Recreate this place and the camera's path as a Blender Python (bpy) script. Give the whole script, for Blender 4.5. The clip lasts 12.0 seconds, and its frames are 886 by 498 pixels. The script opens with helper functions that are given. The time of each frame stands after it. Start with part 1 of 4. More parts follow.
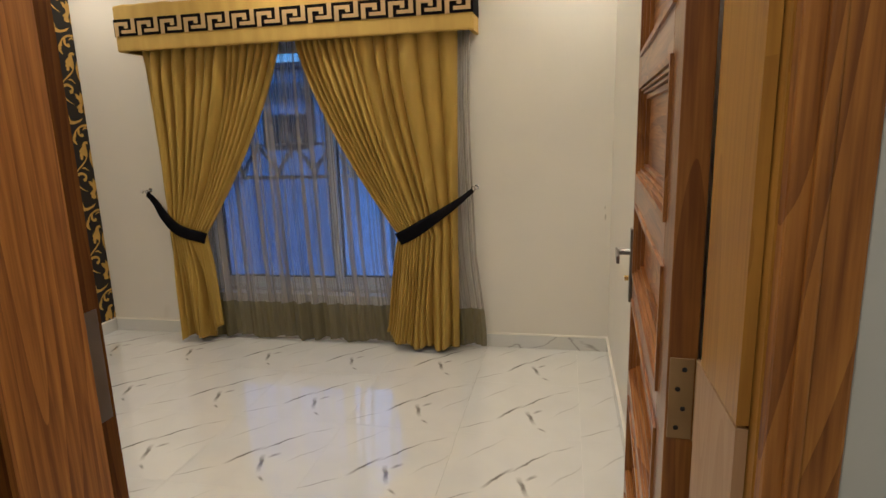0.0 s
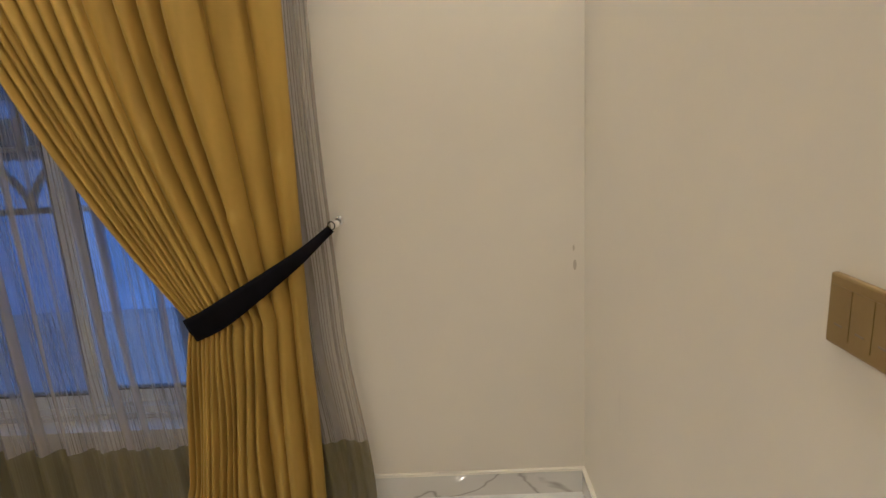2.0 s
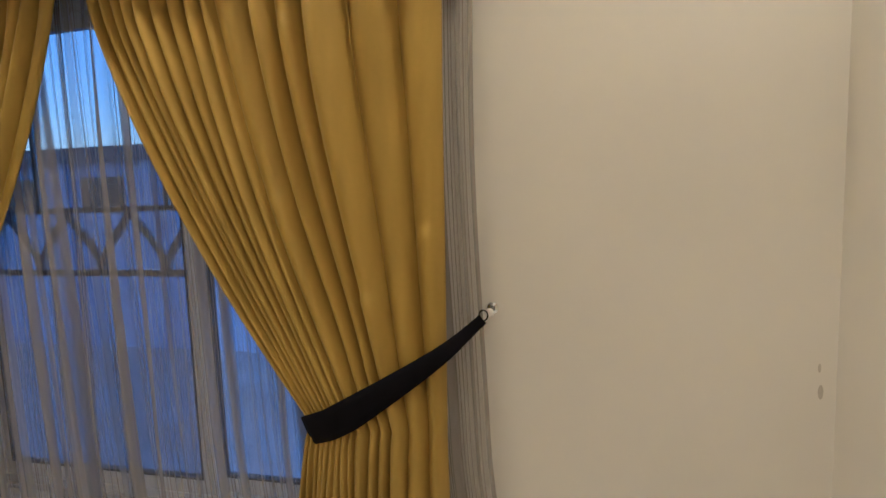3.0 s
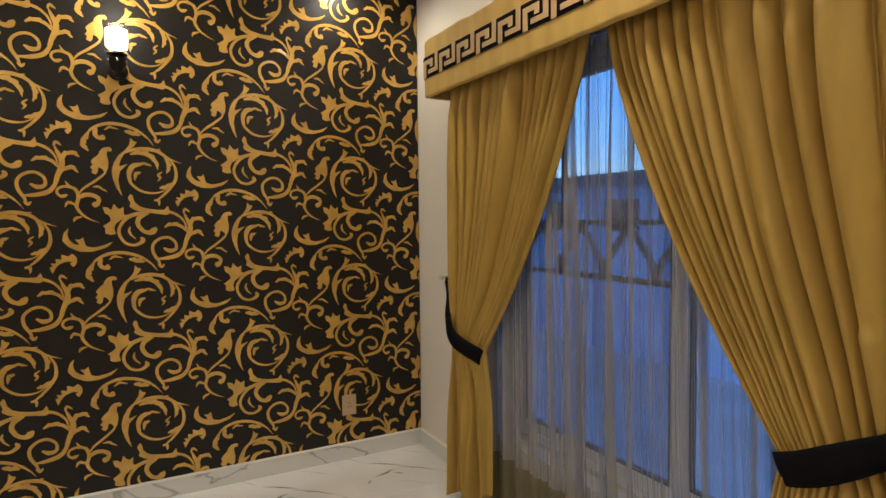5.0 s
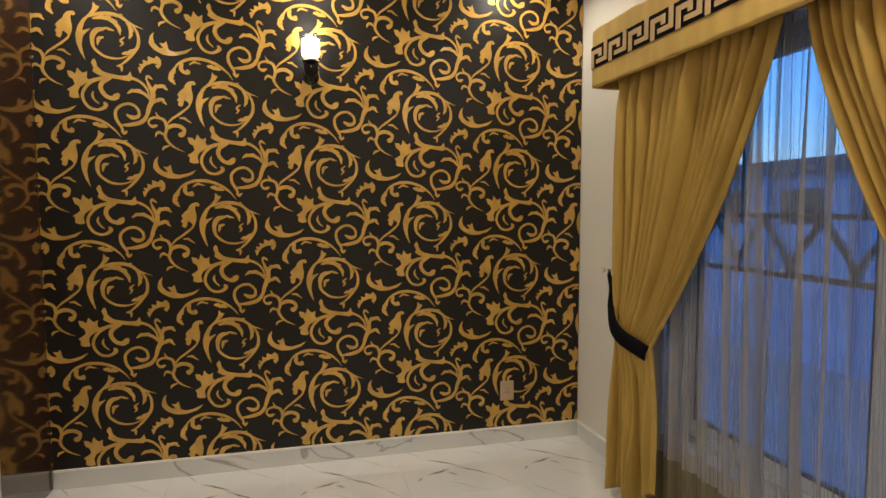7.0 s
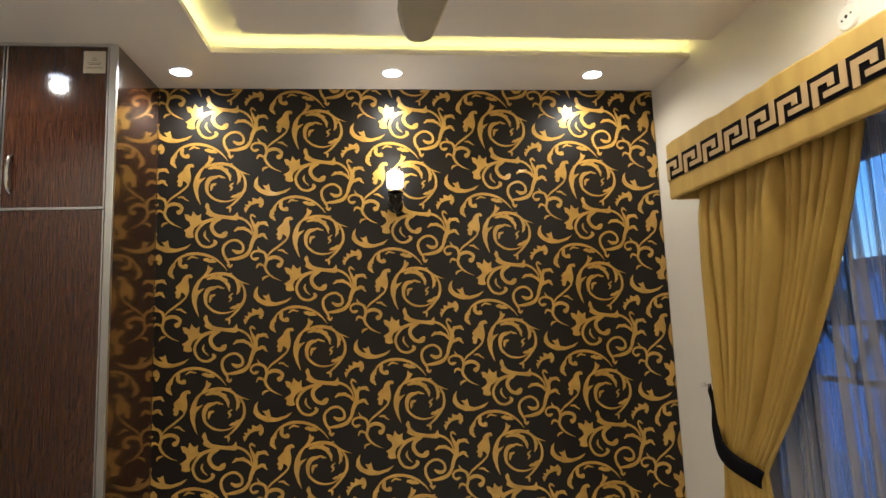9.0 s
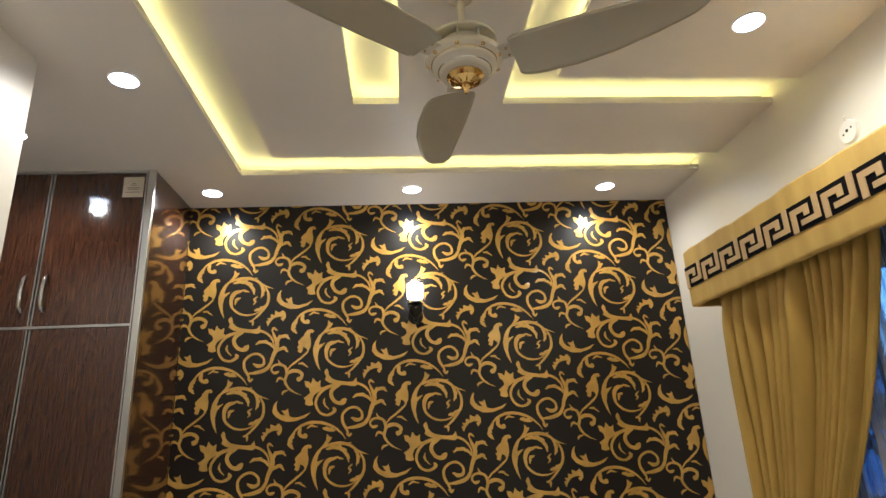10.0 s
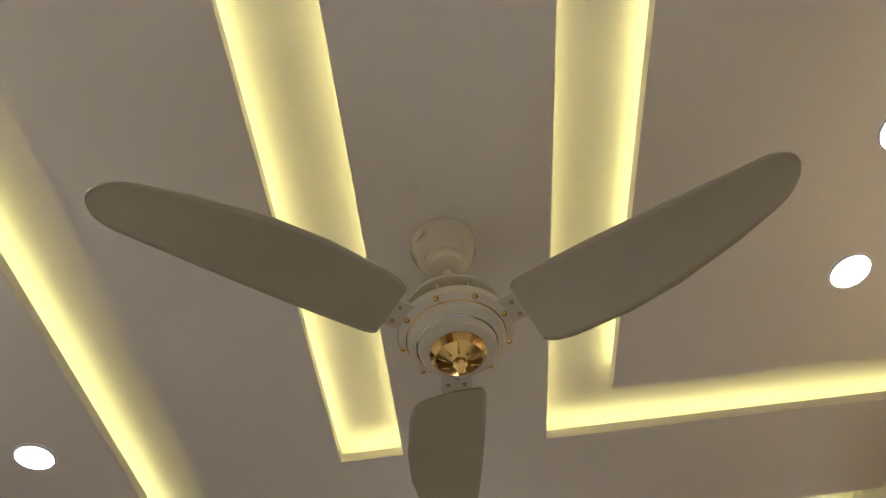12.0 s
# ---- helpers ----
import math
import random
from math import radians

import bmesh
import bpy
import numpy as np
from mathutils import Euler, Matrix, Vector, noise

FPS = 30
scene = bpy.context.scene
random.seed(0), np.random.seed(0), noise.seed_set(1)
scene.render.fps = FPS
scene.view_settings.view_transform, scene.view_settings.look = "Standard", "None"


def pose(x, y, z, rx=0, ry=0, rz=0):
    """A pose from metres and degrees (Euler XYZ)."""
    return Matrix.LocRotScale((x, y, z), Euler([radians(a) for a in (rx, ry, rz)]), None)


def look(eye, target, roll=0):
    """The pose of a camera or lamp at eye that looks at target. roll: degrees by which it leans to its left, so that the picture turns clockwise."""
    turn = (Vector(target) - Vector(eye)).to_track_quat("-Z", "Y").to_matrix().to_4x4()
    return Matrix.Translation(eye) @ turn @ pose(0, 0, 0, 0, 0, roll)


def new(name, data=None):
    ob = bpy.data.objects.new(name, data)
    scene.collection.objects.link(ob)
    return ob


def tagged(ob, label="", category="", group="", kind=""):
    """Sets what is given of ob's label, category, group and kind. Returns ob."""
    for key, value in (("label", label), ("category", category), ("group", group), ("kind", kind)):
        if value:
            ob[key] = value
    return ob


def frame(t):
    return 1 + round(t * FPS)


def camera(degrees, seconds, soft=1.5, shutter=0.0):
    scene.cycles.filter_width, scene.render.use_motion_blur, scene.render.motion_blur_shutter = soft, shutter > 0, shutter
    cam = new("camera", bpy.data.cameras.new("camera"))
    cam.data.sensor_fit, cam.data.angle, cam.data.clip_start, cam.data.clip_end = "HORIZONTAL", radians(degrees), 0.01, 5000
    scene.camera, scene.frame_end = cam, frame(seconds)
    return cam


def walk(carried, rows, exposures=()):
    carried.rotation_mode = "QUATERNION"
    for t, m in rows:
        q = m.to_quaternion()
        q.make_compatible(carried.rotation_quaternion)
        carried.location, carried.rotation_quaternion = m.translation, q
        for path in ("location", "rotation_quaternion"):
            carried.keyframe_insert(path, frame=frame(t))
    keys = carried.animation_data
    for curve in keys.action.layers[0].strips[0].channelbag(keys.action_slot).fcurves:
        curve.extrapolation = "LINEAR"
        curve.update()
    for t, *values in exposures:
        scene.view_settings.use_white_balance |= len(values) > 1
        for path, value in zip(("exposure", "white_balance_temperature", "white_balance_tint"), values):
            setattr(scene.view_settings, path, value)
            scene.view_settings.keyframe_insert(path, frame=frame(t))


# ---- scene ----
import itertools

cam = camera(74.5, 12.0)
PATH = [
    (0, (3.455, -3.783, 1.493), (3.051, -1.868, 1.082), -1.8),
    (0.5, (3.353, -3.288, 1.436), (3.260, -1.360, 0.911), -1.9),
    (0.7, (3.318, -3.115, 1.432), (3.362, -1.190, 0.893), -2.0),
    (1, (3.334, -2.857, 1.423), (3.462, -0.939, 0.869), -2.1),
    (1.2, (3.340, -2.700, 1.422), (3.509, -0.781, 0.888), -1.9),
    (1.5, (3.354, -2.415, 1.423), (3.496, -0.486, 0.911), -2.3),
    (2, (3.303, -2.002, 1.430), (3.254, -0.052, 0.992), -3.1),
    (2.5, (3.138, -1.677, 1.442), (2.936, 0.291, 1.146), -2.4),
    (4.5, (3.299, -1.516, 1.456), (1.726, -0.284, 1.375), -1.1),
    (5, (3.262, -1.611, 1.424), (1.508, -0.655, 1.318), -0.5),
    (5.5, (3.275, -1.678, 1.409), (1.421, -0.942, 1.265), 0.1),
    (6, (3.273, -1.724, 1.397), (1.38, -1.101, 1.235), 0.1),
    (6.5, (3.284, -1.708, 1.42), (1.363, -1.18, 1.241), 0.2),
    (8.5, (3.316, -1.713, 1.448), (1.338, -1.428, 1.531), -1.3),
    (9, (3.332, -1.71, 1.469), (1.359, -1.496, 1.716), -2.2),
    (9.5, (3.341, -1.701, 1.471), (1.392, -1.527, 1.883), -2.7),
    (10, (3.36, -1.709, 1.499), (1.458, -1.555, 2.097), -2.8),
    (10.5, (3.333, -1.704, 1.548), (1.525, -1.557, 2.389), -2.8),
    (11, (3.22, -1.705, 1.591), (1.576, -1.559, 2.72), -4.0),
    (11.5, (2.997, -1.611, 1.621), (1.593, -1.529, 3.043), -4.7),
    (12, (2.675, -1.531, 1.67), (1.579, -1.493, 3.343), -8.0),
]
exposure_rows = [(0.0, 1.42, 4060, 11), (2.5, 1.44, 4060, 12), (5.0, 1.47, 4060, 11), (9.0, 1.6, 3900, 10), (10.5, 1.54, 3770, 10), (11.5, 1.45, 3770, 10), (12.0, 1.17, 3770, 10)]
walk(cam, [(t, look(eye, target, roll)) for t, eye, target, roll in PATH], exposure_rows)

# ---- world and outside light ----
W, H = 3.75, 2.85
world = bpy.data.worlds.new("dusk_sky")
scene.world = world
world.use_nodes = True
wn = world.node_tree
sky = wn.nodes.new("ShaderNodeTexSky")
sky.sky_type = "NISHITA"
sky.sun_disc = False
sky.sun_elevation = radians(10.0)
sky.ozone_density, sky.dust_density, sky.air_density = 3.2, 1.6, 1.0
sky.sun_rotation = radians(270.0)
wn.links.new(sky.outputs[0], wn.nodes["Background"].inputs[0])
wn.nodes["Background"].inputs[1].default_value = 0.135
sun = new("sun", bpy.data.lights.new("sun", "SUN"))
sun.data.energy, sun.data.angle, sun.data.color = 0.5, radians(12), (1.0, 0.8, 0.6)
sun.matrix_world = look((0, 0, 5), (5.0, 0.6, 5 - 0.89))

LAMP = (1.0, 0.645, 0.285)
DOWN_WATTS, LED_GLOW = 2.0, 4.9


# ---- materials ----
def mat(name):
    m = bpy.data.materials.new(name)
    m.use_nodes = True
    return m, m.node_tree.nodes, m.node_tree.links, m.node_tree.nodes["Principled BSDF"]


def noise_tex(n, l, scale, detail=4, coord="Object", stretch=(1, 1, 1), distort=0.0):
    tc, mp, nz = n.new("ShaderNodeTexCoord"), n.new("ShaderNodeMapping"), n.new("ShaderNodeTexNoise")
    mp.inputs["Scale"].default_value = stretch
    nz.inputs["Scale"].default_value, nz.inputs["Detail"].default_value, nz.inputs["Distortion"].default_value = scale, detail, distort
    l.new(tc.outputs[coord], mp.inputs[0])
    l.new(mp.outputs[0], nz.inputs["Vector"])
    return nz


def ramp(n, l, src, stops):
    r = n.new("ShaderNodeValToRGB")
    els = r.color_ramp.elements
    while len(els) < len(stops):
        els.new(0.5)
    for e, (p, c) in zip(els, stops):
        e.position, e.color = p, (*c, 1)
    l.new(src, r.inputs[0])
    return r


def bump(n, l, src, bsdf, strength, dist=0.002):
    b = n.new("ShaderNodeBump")
    b.inputs["Strength"].default_value, b.inputs["Distance"].default_value = strength, dist
    l.new(src, b.inputs["Height"])
    l.new(b.outputs[0], bsdf.inputs["Normal"])


def plain(name, col, rough=0.5, metal=0.0, var=0.08, scale=6.0, bumps=0.1, bscale=120.0, coat=0.0):
    m, n, l, p = mat(name)
    a = noise_tex(n, l, scale, 5)
    lo, hi = [max(0, c * (1 - var)) for c in col], [min(1, c * (1 + var)) for c in col]
    r = ramp(n, l, a.outputs[0], [(0.3, lo), (0.7, hi)])
    l.new(r.outputs[0], p.inputs["Base Color"])
    p.inputs["Roughness"].default_value, p.inputs["Metallic"].default_value = rough, metal
    p.inputs["Coat Weight"].default_value = coat
    if bumps:
        b = noise_tex(n, l, bscale, 3)
        bump(n, l, b.outputs[0], p, bumps)
    return m


def emitter(name, col, strength):
    m, n, l, p = mat(name)
    p.inputs["Base Color"].default_value = (*col, 1)
    p.inputs["Emission Color"].default_value = (*col, 1)
    p.inputs["Emission Strength"].default_value = strength
    return m


def wood(name, dark, mid, light, axis="z", rough=0.35, coat=0.3, scale=1.0, figure=0.27):
    m, n, l, p = mat(name)
    tc, mp, info = n.new("ShaderNodeTexCoord"), n.new("ShaderNodeMapping"), n.new("ShaderNodeObjectInfo")
    add = n.new("ShaderNodeVectorMath")
    add.operation = "MULTIPLY_ADD"
    add.inputs[1].default_value, = ((7.0, 5.0, 9.0),)
    l.new(info.outputs["Random"], add.inputs[0])
    l.new(tc.outputs["Object"], add.inputs[2])
    s = {"z": (5, 5, 0.7), "y": (6, 0.85, 6), "x": (0.7, 5, 5)}[axis]
    mp.inputs["Scale"].default_value = [v * scale for v in s]
    l.new(add.outputs[0], mp.inputs[0])
    warp = n.new("ShaderNodeTexNoise")
    warp.inputs["Scale"].default_value, warp.inputs["Detail"].default_value, warp.inputs["Distortion"].default_value = 0.9, 1.5, 0.8
    l.new(mp.outputs[0], warp.inputs["Vector"])
    rings = n.new("ShaderNodeMath")
    rings.operation = "MULTIPLY"
    rings.inputs[1].default_value = 15.0
    l.new(warp.outputs[0], rings.inputs[0])
    fr = n.new("ShaderNodeMath")
    fr.operation = "FRACT"
    l.new(rings.outputs[0], fr.inputs[0])
    fine = n.new("ShaderNodeTexNoise")
    fine.inputs["Scale"].default_value, fine.inputs["Detail"].default_value = 14, 6
    thin = n.new("ShaderNodeVectorMath")
    thin.operation = "MULTIPLY"
    thin.inputs[1].default_value = {"z": (2.2, 2.2, 0.6), "y": (2.2, 0.45, 2.2), "x": (0.6, 2.2, 2.2)}[axis]
    l.new(mp.outputs[0], thin.inputs[0])
    l.new(thin.outputs[0], fine.inputs["Vector"])
    mix = n.new("ShaderNodeMath")
    mix.operation = "MULTIPLY_ADD"
    mix.inputs[1].default_value = figure
    l.new(fr.outputs[0], mix.inputs[0])
    hf = n.new("ShaderNodeMath")
    hf.operation = "MULTIPLY"
    hf.inputs[1].default_value = 1.10 - figure
    l.new(fine.outputs[0], hf.inputs[0])
    l.new(hf.outputs[0], mix.inputs[2])
    r = ramp(n, l, mix.outputs[0], [(0.25, light), (0.48, mid), (0.74, dark)])
    l.new(r.outputs[0], p.inputs["Base Color"])
    p.inputs["Roughness"].default_value, p.inputs["Coat Weight"].default_value = rough, coat
    p.inputs["Coat Roughness"].default_value = 0.12
    bump(n, l, mix.outputs[0], p, 0.15 if figure > 0.2 else 0.04, 0.001)
    return m


def wall_paint(name, col):
    m, n, l, p = mat(name)
    a = noise_tex(n, l, 1.6, 6)
    r = ramp(n, l, a.outputs[0], [(0.3, [c * 0.955 for c in col]), (0.7, col)])
    mark = noise_tex(n, l, 3.5, 3, stretch=(1, 1, 0.5))
    mr = ramp(n, l, mark.outputs[0], [(0.70, (0, 0, 0)), (0.82, (1, 1, 1))])
    mx = n.new("ShaderNodeMix")
    mx.data_type = "RGBA"
    l.new(mr.outputs[0], mx.inputs[0])
    l.new(r.outputs[0], mx.inputs[6])
    mx.inputs[7].default_value = (col[0] * 0.86, col[1] * 0.85, col[2] * 0.82, 1)
    l.new(mx.outputs[2], p.inputs["Base Color"])
    p.inputs["Roughness"].default_value = 0.42
    b = noise_tex(n, l, 5.0, 8)
    bump(n, l, b.outputs[0], p, 0.25, 0.012)
    return m


def segment_mask(n, l, u, v, a, b, width, taper=0.5):
    """1 on the line from a to b, fading at width, 0 away from it."""
    ax, ay = a
    dx, dy = b[0] - ax, b[1] - ay
    ln = math.hypot(dx, dy)
    dx, dy = dx / ln, dy / ln

    def lin(cu, cv, k):
        m1, m2 = n.new("ShaderNodeMath"), n.new("ShaderNodeMath")
        m1.operation = m2.operation = "MULTIPLY_ADD"
        m1.inputs[1].default_value, m1.inputs[2].default_value = cu, k
        l.new(u, m1.inputs[0])
        m2.inputs[1].default_value = cv
        l.new(v, m2.inputs[0])
        l.new(m1.outputs[0], m2.inputs[2])
        return m2.outputs[0]

    along = lin(dx / ln, dy / ln, -(ax * dx + ay * dy) / ln)
    across = lin(-dy, dx, ax * dy - ay * dx)
    ab = n.new("ShaderNodeMath")
    ab.operation = "ABSOLUTE"
    l.new(across, ab.inputs[0])
    mr = n.new("ShaderNodeMapRange")
    mr.inputs["From Min"].default_value, mr.inputs["From Max"].default_value = width * 0.35, width
    mr.inputs["To Min"].default_value, mr.inputs["To Max"].default_value = 1, 0
    l.new(ab.outputs[0], mr.inputs["Value"])
    c = n.new("ShaderNodeMath")
    c.operation = "SUBTRACT"
    c.inputs[1].default_value = 0.5
    l.new(along, c.inputs[0])
    c2 = n.new("ShaderNodeMath")
    c2.operation = "ABSOLUTE"
    l.new(c.outputs[0], c2.inputs[0])
    e = n.new("ShaderNodeMapRange")
    e.inputs["From Min"].default_value, e.inputs["From Max"].default_value = 0.5 - taper * 0.5, 0.5
    e.inputs["To Min"].default_value, e.inputs["To Max"].default_value = 1, 0
    l.new(c2.outputs[0], e.inputs["Value"])
    mu = n.new("ShaderNodeMath")
    mu.operation = "MULTIPLY"
    l.new(mr.outputs[0], mu.inputs[0])
    l.new(e.outputs[0], mu.inputs[1])
    return mu.outputs[0]


def marble(name, rough, veins=True, base=(0.78, 0.77, 0.74)):
    m, n, l, p = mat(name)
    tc, sep = n.new("ShaderNodeTexCoord"), n.new("ShaderNodeSeparateXYZ")
    warp = noise_tex(n, l, 9.0, 5)
    sub = n.new("ShaderNodeVectorMath")
    sub.operation = "MULTIPLY_ADD"
    sub.inputs[1].default_value = (0.055, 0.055, 0.0)
    l.new(warp.outputs["Color"], sub.inputs[0])
    l.new(tc.outputs["Object"], sub.inputs[2])
    l.new(sub.outputs[0], sep.inputs[0])
    u, v = sep.outputs[0], sep.outputs[1]
    cloud = noise_tex(n, l, 4.0, 4)
    r = ramp(n, l, cloud.outputs[0], [(0.3, [c * 0.93 for c in base]), (0.65, base)])
    col = r.outputs[0]
    if veins:
        strokes = [((0.17, 0.16), (0.30, 0.34), 0.009, 1.0), ((0.27, 0.28), (0.47, 0.50), 0.006, 0.8), ((0.37, 0.12), (0.33, 0.27), 0.011, 0.8),
                   ((0.36, 0.24), (0.41, 0.29), 0.008, 0.55), ((0.38, 0.10), (0.44, 0.06), 0.008, 0.6), ((-0.02, 0.02), (0.17, 0.15), 0.004, 0.5),
                   ((0.05, 0.35), (0.25, 0.58), 0.004, 0.3), ((0.45, 0.20), (0.62, 0.42), 0.004, 0.3), ((0.46, 0.49), (0.57, 0.55), 0.005, 0.4)]
        off = 0.027
        for a, b, w, k in strokes:
            s = segment_mask(n, l, u, v, (a[0] - 0.3 + off, a[1] - 0.3 + off), (b[0] - 0.3 + off, b[1] - 0.3 + off), w * 1.25, 0.85)
            kk = n.new("ShaderNodeMath")
            kk.operation = "MULTIPLY"
            kk.inputs[1].default_value = min(1.0, k * 1.15)
            l.new(s, kk.inputs[0])
            mx = n.new("ShaderNodeMix")
            mx.data_type = "RGBA"
            l.new(kk.outputs[0], mx.inputs[0])
            l.new(col, mx.inputs[6])
            mx.inputs[7].default_value = (0.20, 0.18, 0.16, 1)
            col = mx.outputs[2]
    else:
        vn = noise_tex(n, l, 1.6, 4, stretch=(1, 1, 1.6), distort=0.6)
        vr = ramp(n, l, vn.outputs[0], [(0.56, (0, 0, 0)), (0.575, (1, 1, 1)), (0.59, (0, 0, 0))])
        kk = n.new("ShaderNodeMath")
        kk.operation = "MULTIPLY"
        kk.inputs[1].default_value = 0.8
        l.new(vr.outputs[0], kk.inputs[0])
        mx = n.new("ShaderNodeMix")
        mx.data_type = "RGBA"
        l.new(kk.outputs[0], mx.inputs[0])
        l.new(col, mx.inputs[6])
        mx.inputs[7].default_value = (0.25, 0.23, 0.21, 1)
        col = mx.outputs[2]
    l.new(col, p.inputs["Base Color"])
    p.inputs["Roughness"].default_value = rough
    p.inputs["Coat Weight"].default_value, p.inputs["Coat Roughness"].default_value = 1.0, 0.02
    p.inputs["Coat IOR"].default_value = 1.9
    return m


def cloth(name, col, dark, rough=0.75, weave=900.0, see=0.03, sheen=0.06):
    m, n, l, p = mat(name)
    a = noise_tex(n, l, 5.0, 5, stretch=(3, 3, 0.6))
    r = ramp(n, l, a.outputs[0], [(0.3, dark), (0.7, col)])
    l.new(r.outputs[0], p.inputs["Base Color"])
    p.inputs["Roughness"].default_value = rough
    p.inputs["Sheen Weight"].default_value, p.inputs["Sheen Roughness"].default_value = sheen, 0.4
    p.inputs["Specular IOR Level"].default_value = 0.35 if sheen else 0.04
    p.inputs["Sheen Tint"].default_value = (*[min(1, c * 1.6) for c in col], 1)
    b = noise_tex(n, l, weave, 2)
    bump(n, l, b.outputs[0], p, 0.15, 0.0006)
    if see:
        out = n["Material Output"]
        tr, ms = n.new("ShaderNodeBsdfTranslucent"), n.new("ShaderNodeMixShader")
        l.new(r.outputs[0], tr.inputs[0])
        ms.inputs[0].default_value = see
        l.new(p.outputs[0], ms.inputs[1])
        l.new(tr.outputs[0], ms.inputs[2])
        l.new(ms.outputs[0], out.inputs[0])
    return m


def voile(name, col, cover, cover_stripe, stripes):
    """Thin striped voile: threads hide a share of what lies behind."""
    m, n, l, p = mat(name)
    out = n["Material Output"]
    tc, sep, wav = n.new("ShaderNodeUVMap"), n.new("ShaderNodeSeparateXYZ"), n.new("ShaderNodeTexNoise")
    l.new(tc.outputs[0], sep.inputs[0])
    comb = n.new("ShaderNodeCombineXYZ")
    l.new(sep.outputs[0], comb.inputs[0])
    wav.inputs["Scale"].default_value, wav.inputs["Detail"].default_value = stripes, 2
    l.new(comb.outputs[0], wav.inputs["Vector"])
    mr = n.new("ShaderNodeMapRange")
    mr.inputs["From Min"].default_value, mr.inputs["From Max"].default_value = 0.5, 0.62
    mr.inputs["To Min"].default_value, mr.inputs["To Max"].default_value = cover, cover_stripe
    l.new(wav.outputs[0], mr.inputs["Value"])
    wide = n.new("ShaderNodeTexNoise")
    wide.inputs["Scale"].default_value, wide.inputs["Detail"].default_value = stripes / 12, 3
    l.new(comb.outputs[0], wide.inputs["Vector"])
    gather = n.new("ShaderNodeMapRange")
    gather.inputs["From Min"].default_value, gather.inputs["From Max"].default_value = 0.45, 0.56
    gather.inputs["To Min"].default_value, gather.inputs["To Max"].default_value = 0.08, 0.93
    l.new(wide.outputs[0], gather.inputs["Value"])
    keep = n.new("ShaderNodeMath")
    keep.operation = "MAXIMUM"
    l.new(mr.outputs[0], keep.inputs[0])
    l.new(gather.outputs[0], keep.inputs[1])
    di, tl, ms0 = n.new("ShaderNodeBsdfDiffuse"), n.new("ShaderNodeBsdfTranslucent"), n.new("ShaderNodeMixShader")
    di.inputs[0].default_value = tl.inputs[0].default_value = (*col, 1)
    ms0.inputs[0].default_value = 0.3
    l.new(di.outputs[0], ms0.inputs[1])
    l.new(tl.outputs[0], ms0.inputs[2])
    tr, ms = n.new("ShaderNodeBsdfTransparent"), n.new("ShaderNodeMixShader")
    l.new(keep.outputs[0], ms.inputs[0])
    l.new(tr.outputs[0], ms.inputs[1])
    l.new(ms0.outputs[0], ms.inputs[2])
    l.new(ms.outputs[0], out.inputs[0])
    return m


def thin_glass(name, gloss):
    m, n, l, p = mat(name)
    tr, gl, ms = n.new("ShaderNodeBsdfTransparent"), n.new("ShaderNodeBsdfGlossy"), n.new("ShaderNodeMixShader")
    gl.inputs["Roughness"].default_value = 0.03
    ms.inputs[0].default_value = gloss
    l.new(tr.outputs[0], ms.inputs[1])
    l.new(gl.outputs[0], ms.inputs[2])
    l.new(ms.outputs[0], n["Material Output"].inputs[0])
    return m


M_WALL = wall_paint("cream_wall_paint", (0.74, 0.70, 0.61))
M_CEIL = wall_paint("ceiling_paint", (0.74, 0.70, 0.64))
M_CORR = wall_paint("corridor_paint", (0.66, 0.66, 0.62))
M_TILE = marble("marble_floor_tile", 0.05)
M_SKIRT = marble("marble_skirting", 0.2, veins=False, base=(0.66, 0.65, 0.61))
M_BEAD = plain("cream_bead", (0.8, 0.76, 0.66), 0.4)
M_GROUT = plain("grout", (0.74, 0.72, 0.68), 0.6)
M_PAPER = plain("black_wallpaper", (0.0075, 0.0055, 0.0038), 0.42, var=0.15, bumps=0.15, bscale=500)
M_PAPER.node_tree.nodes["Principled BSDF"].inputs["Specular IOR Level"].default_value = 0.36
M_GOLD = plain("gold_foil_print", (0.57, 0.355, 0.028), 0.30, metal=0.35, var=0.14, scale=14, bumps=0.12, bscale=350, coat=0.35)
M_CURT = cloth("ochre_curtain_cloth", (0.41, 0.272, 0.026), (0.32, 0.212, 0.020), rough=0.50)
satin = M_CURT.node_tree.nodes["Principled BSDF"]
satin.inputs["Specular IOR Level"].default_value, satin.inputs["Specular Tint"].default_value = 0.75, (1.0, 0.80, 0.35, 1)
M_PELM = cloth("ochre_velvet", (0.54, 0.375, 0.055), (0.44, 0.30, 0.042), see=0.0, weave=400)
M_BLACK = cloth("black_velvet", (0.008, 0.007, 0.009), (0.005, 0.005, 0.006), see=0.0, sheen=0.0)
M_KEYG = cloth("gold_band_cloth", (0.50, 0.36, 0.14), (0.44, 0.31, 0.12), see=0.0)
M_VOILE = voile("grey_striped_voile", (0.33, 0.300, 0.250), 0.36, 0.80, 150.0)
M_HEM = voile("olive_voile_hem", (0.20, 0.175, 0.085), 0.80, 0.97, 300.0)
M_DOOR = wood("varnished_door_wood", (0.15, 0.045, 0.003), (0.33, 0.130, 0.008), (0.46, 0.215, 0.015), "y", 0.36, 0.2)
M_DOORV = wood("varnished_stile_wood", (0.16, 0.055, 0.005), (0.26, 0.105, 0.008), (0.34, 0.155, 0.015), "z", 0.38, 0.2)
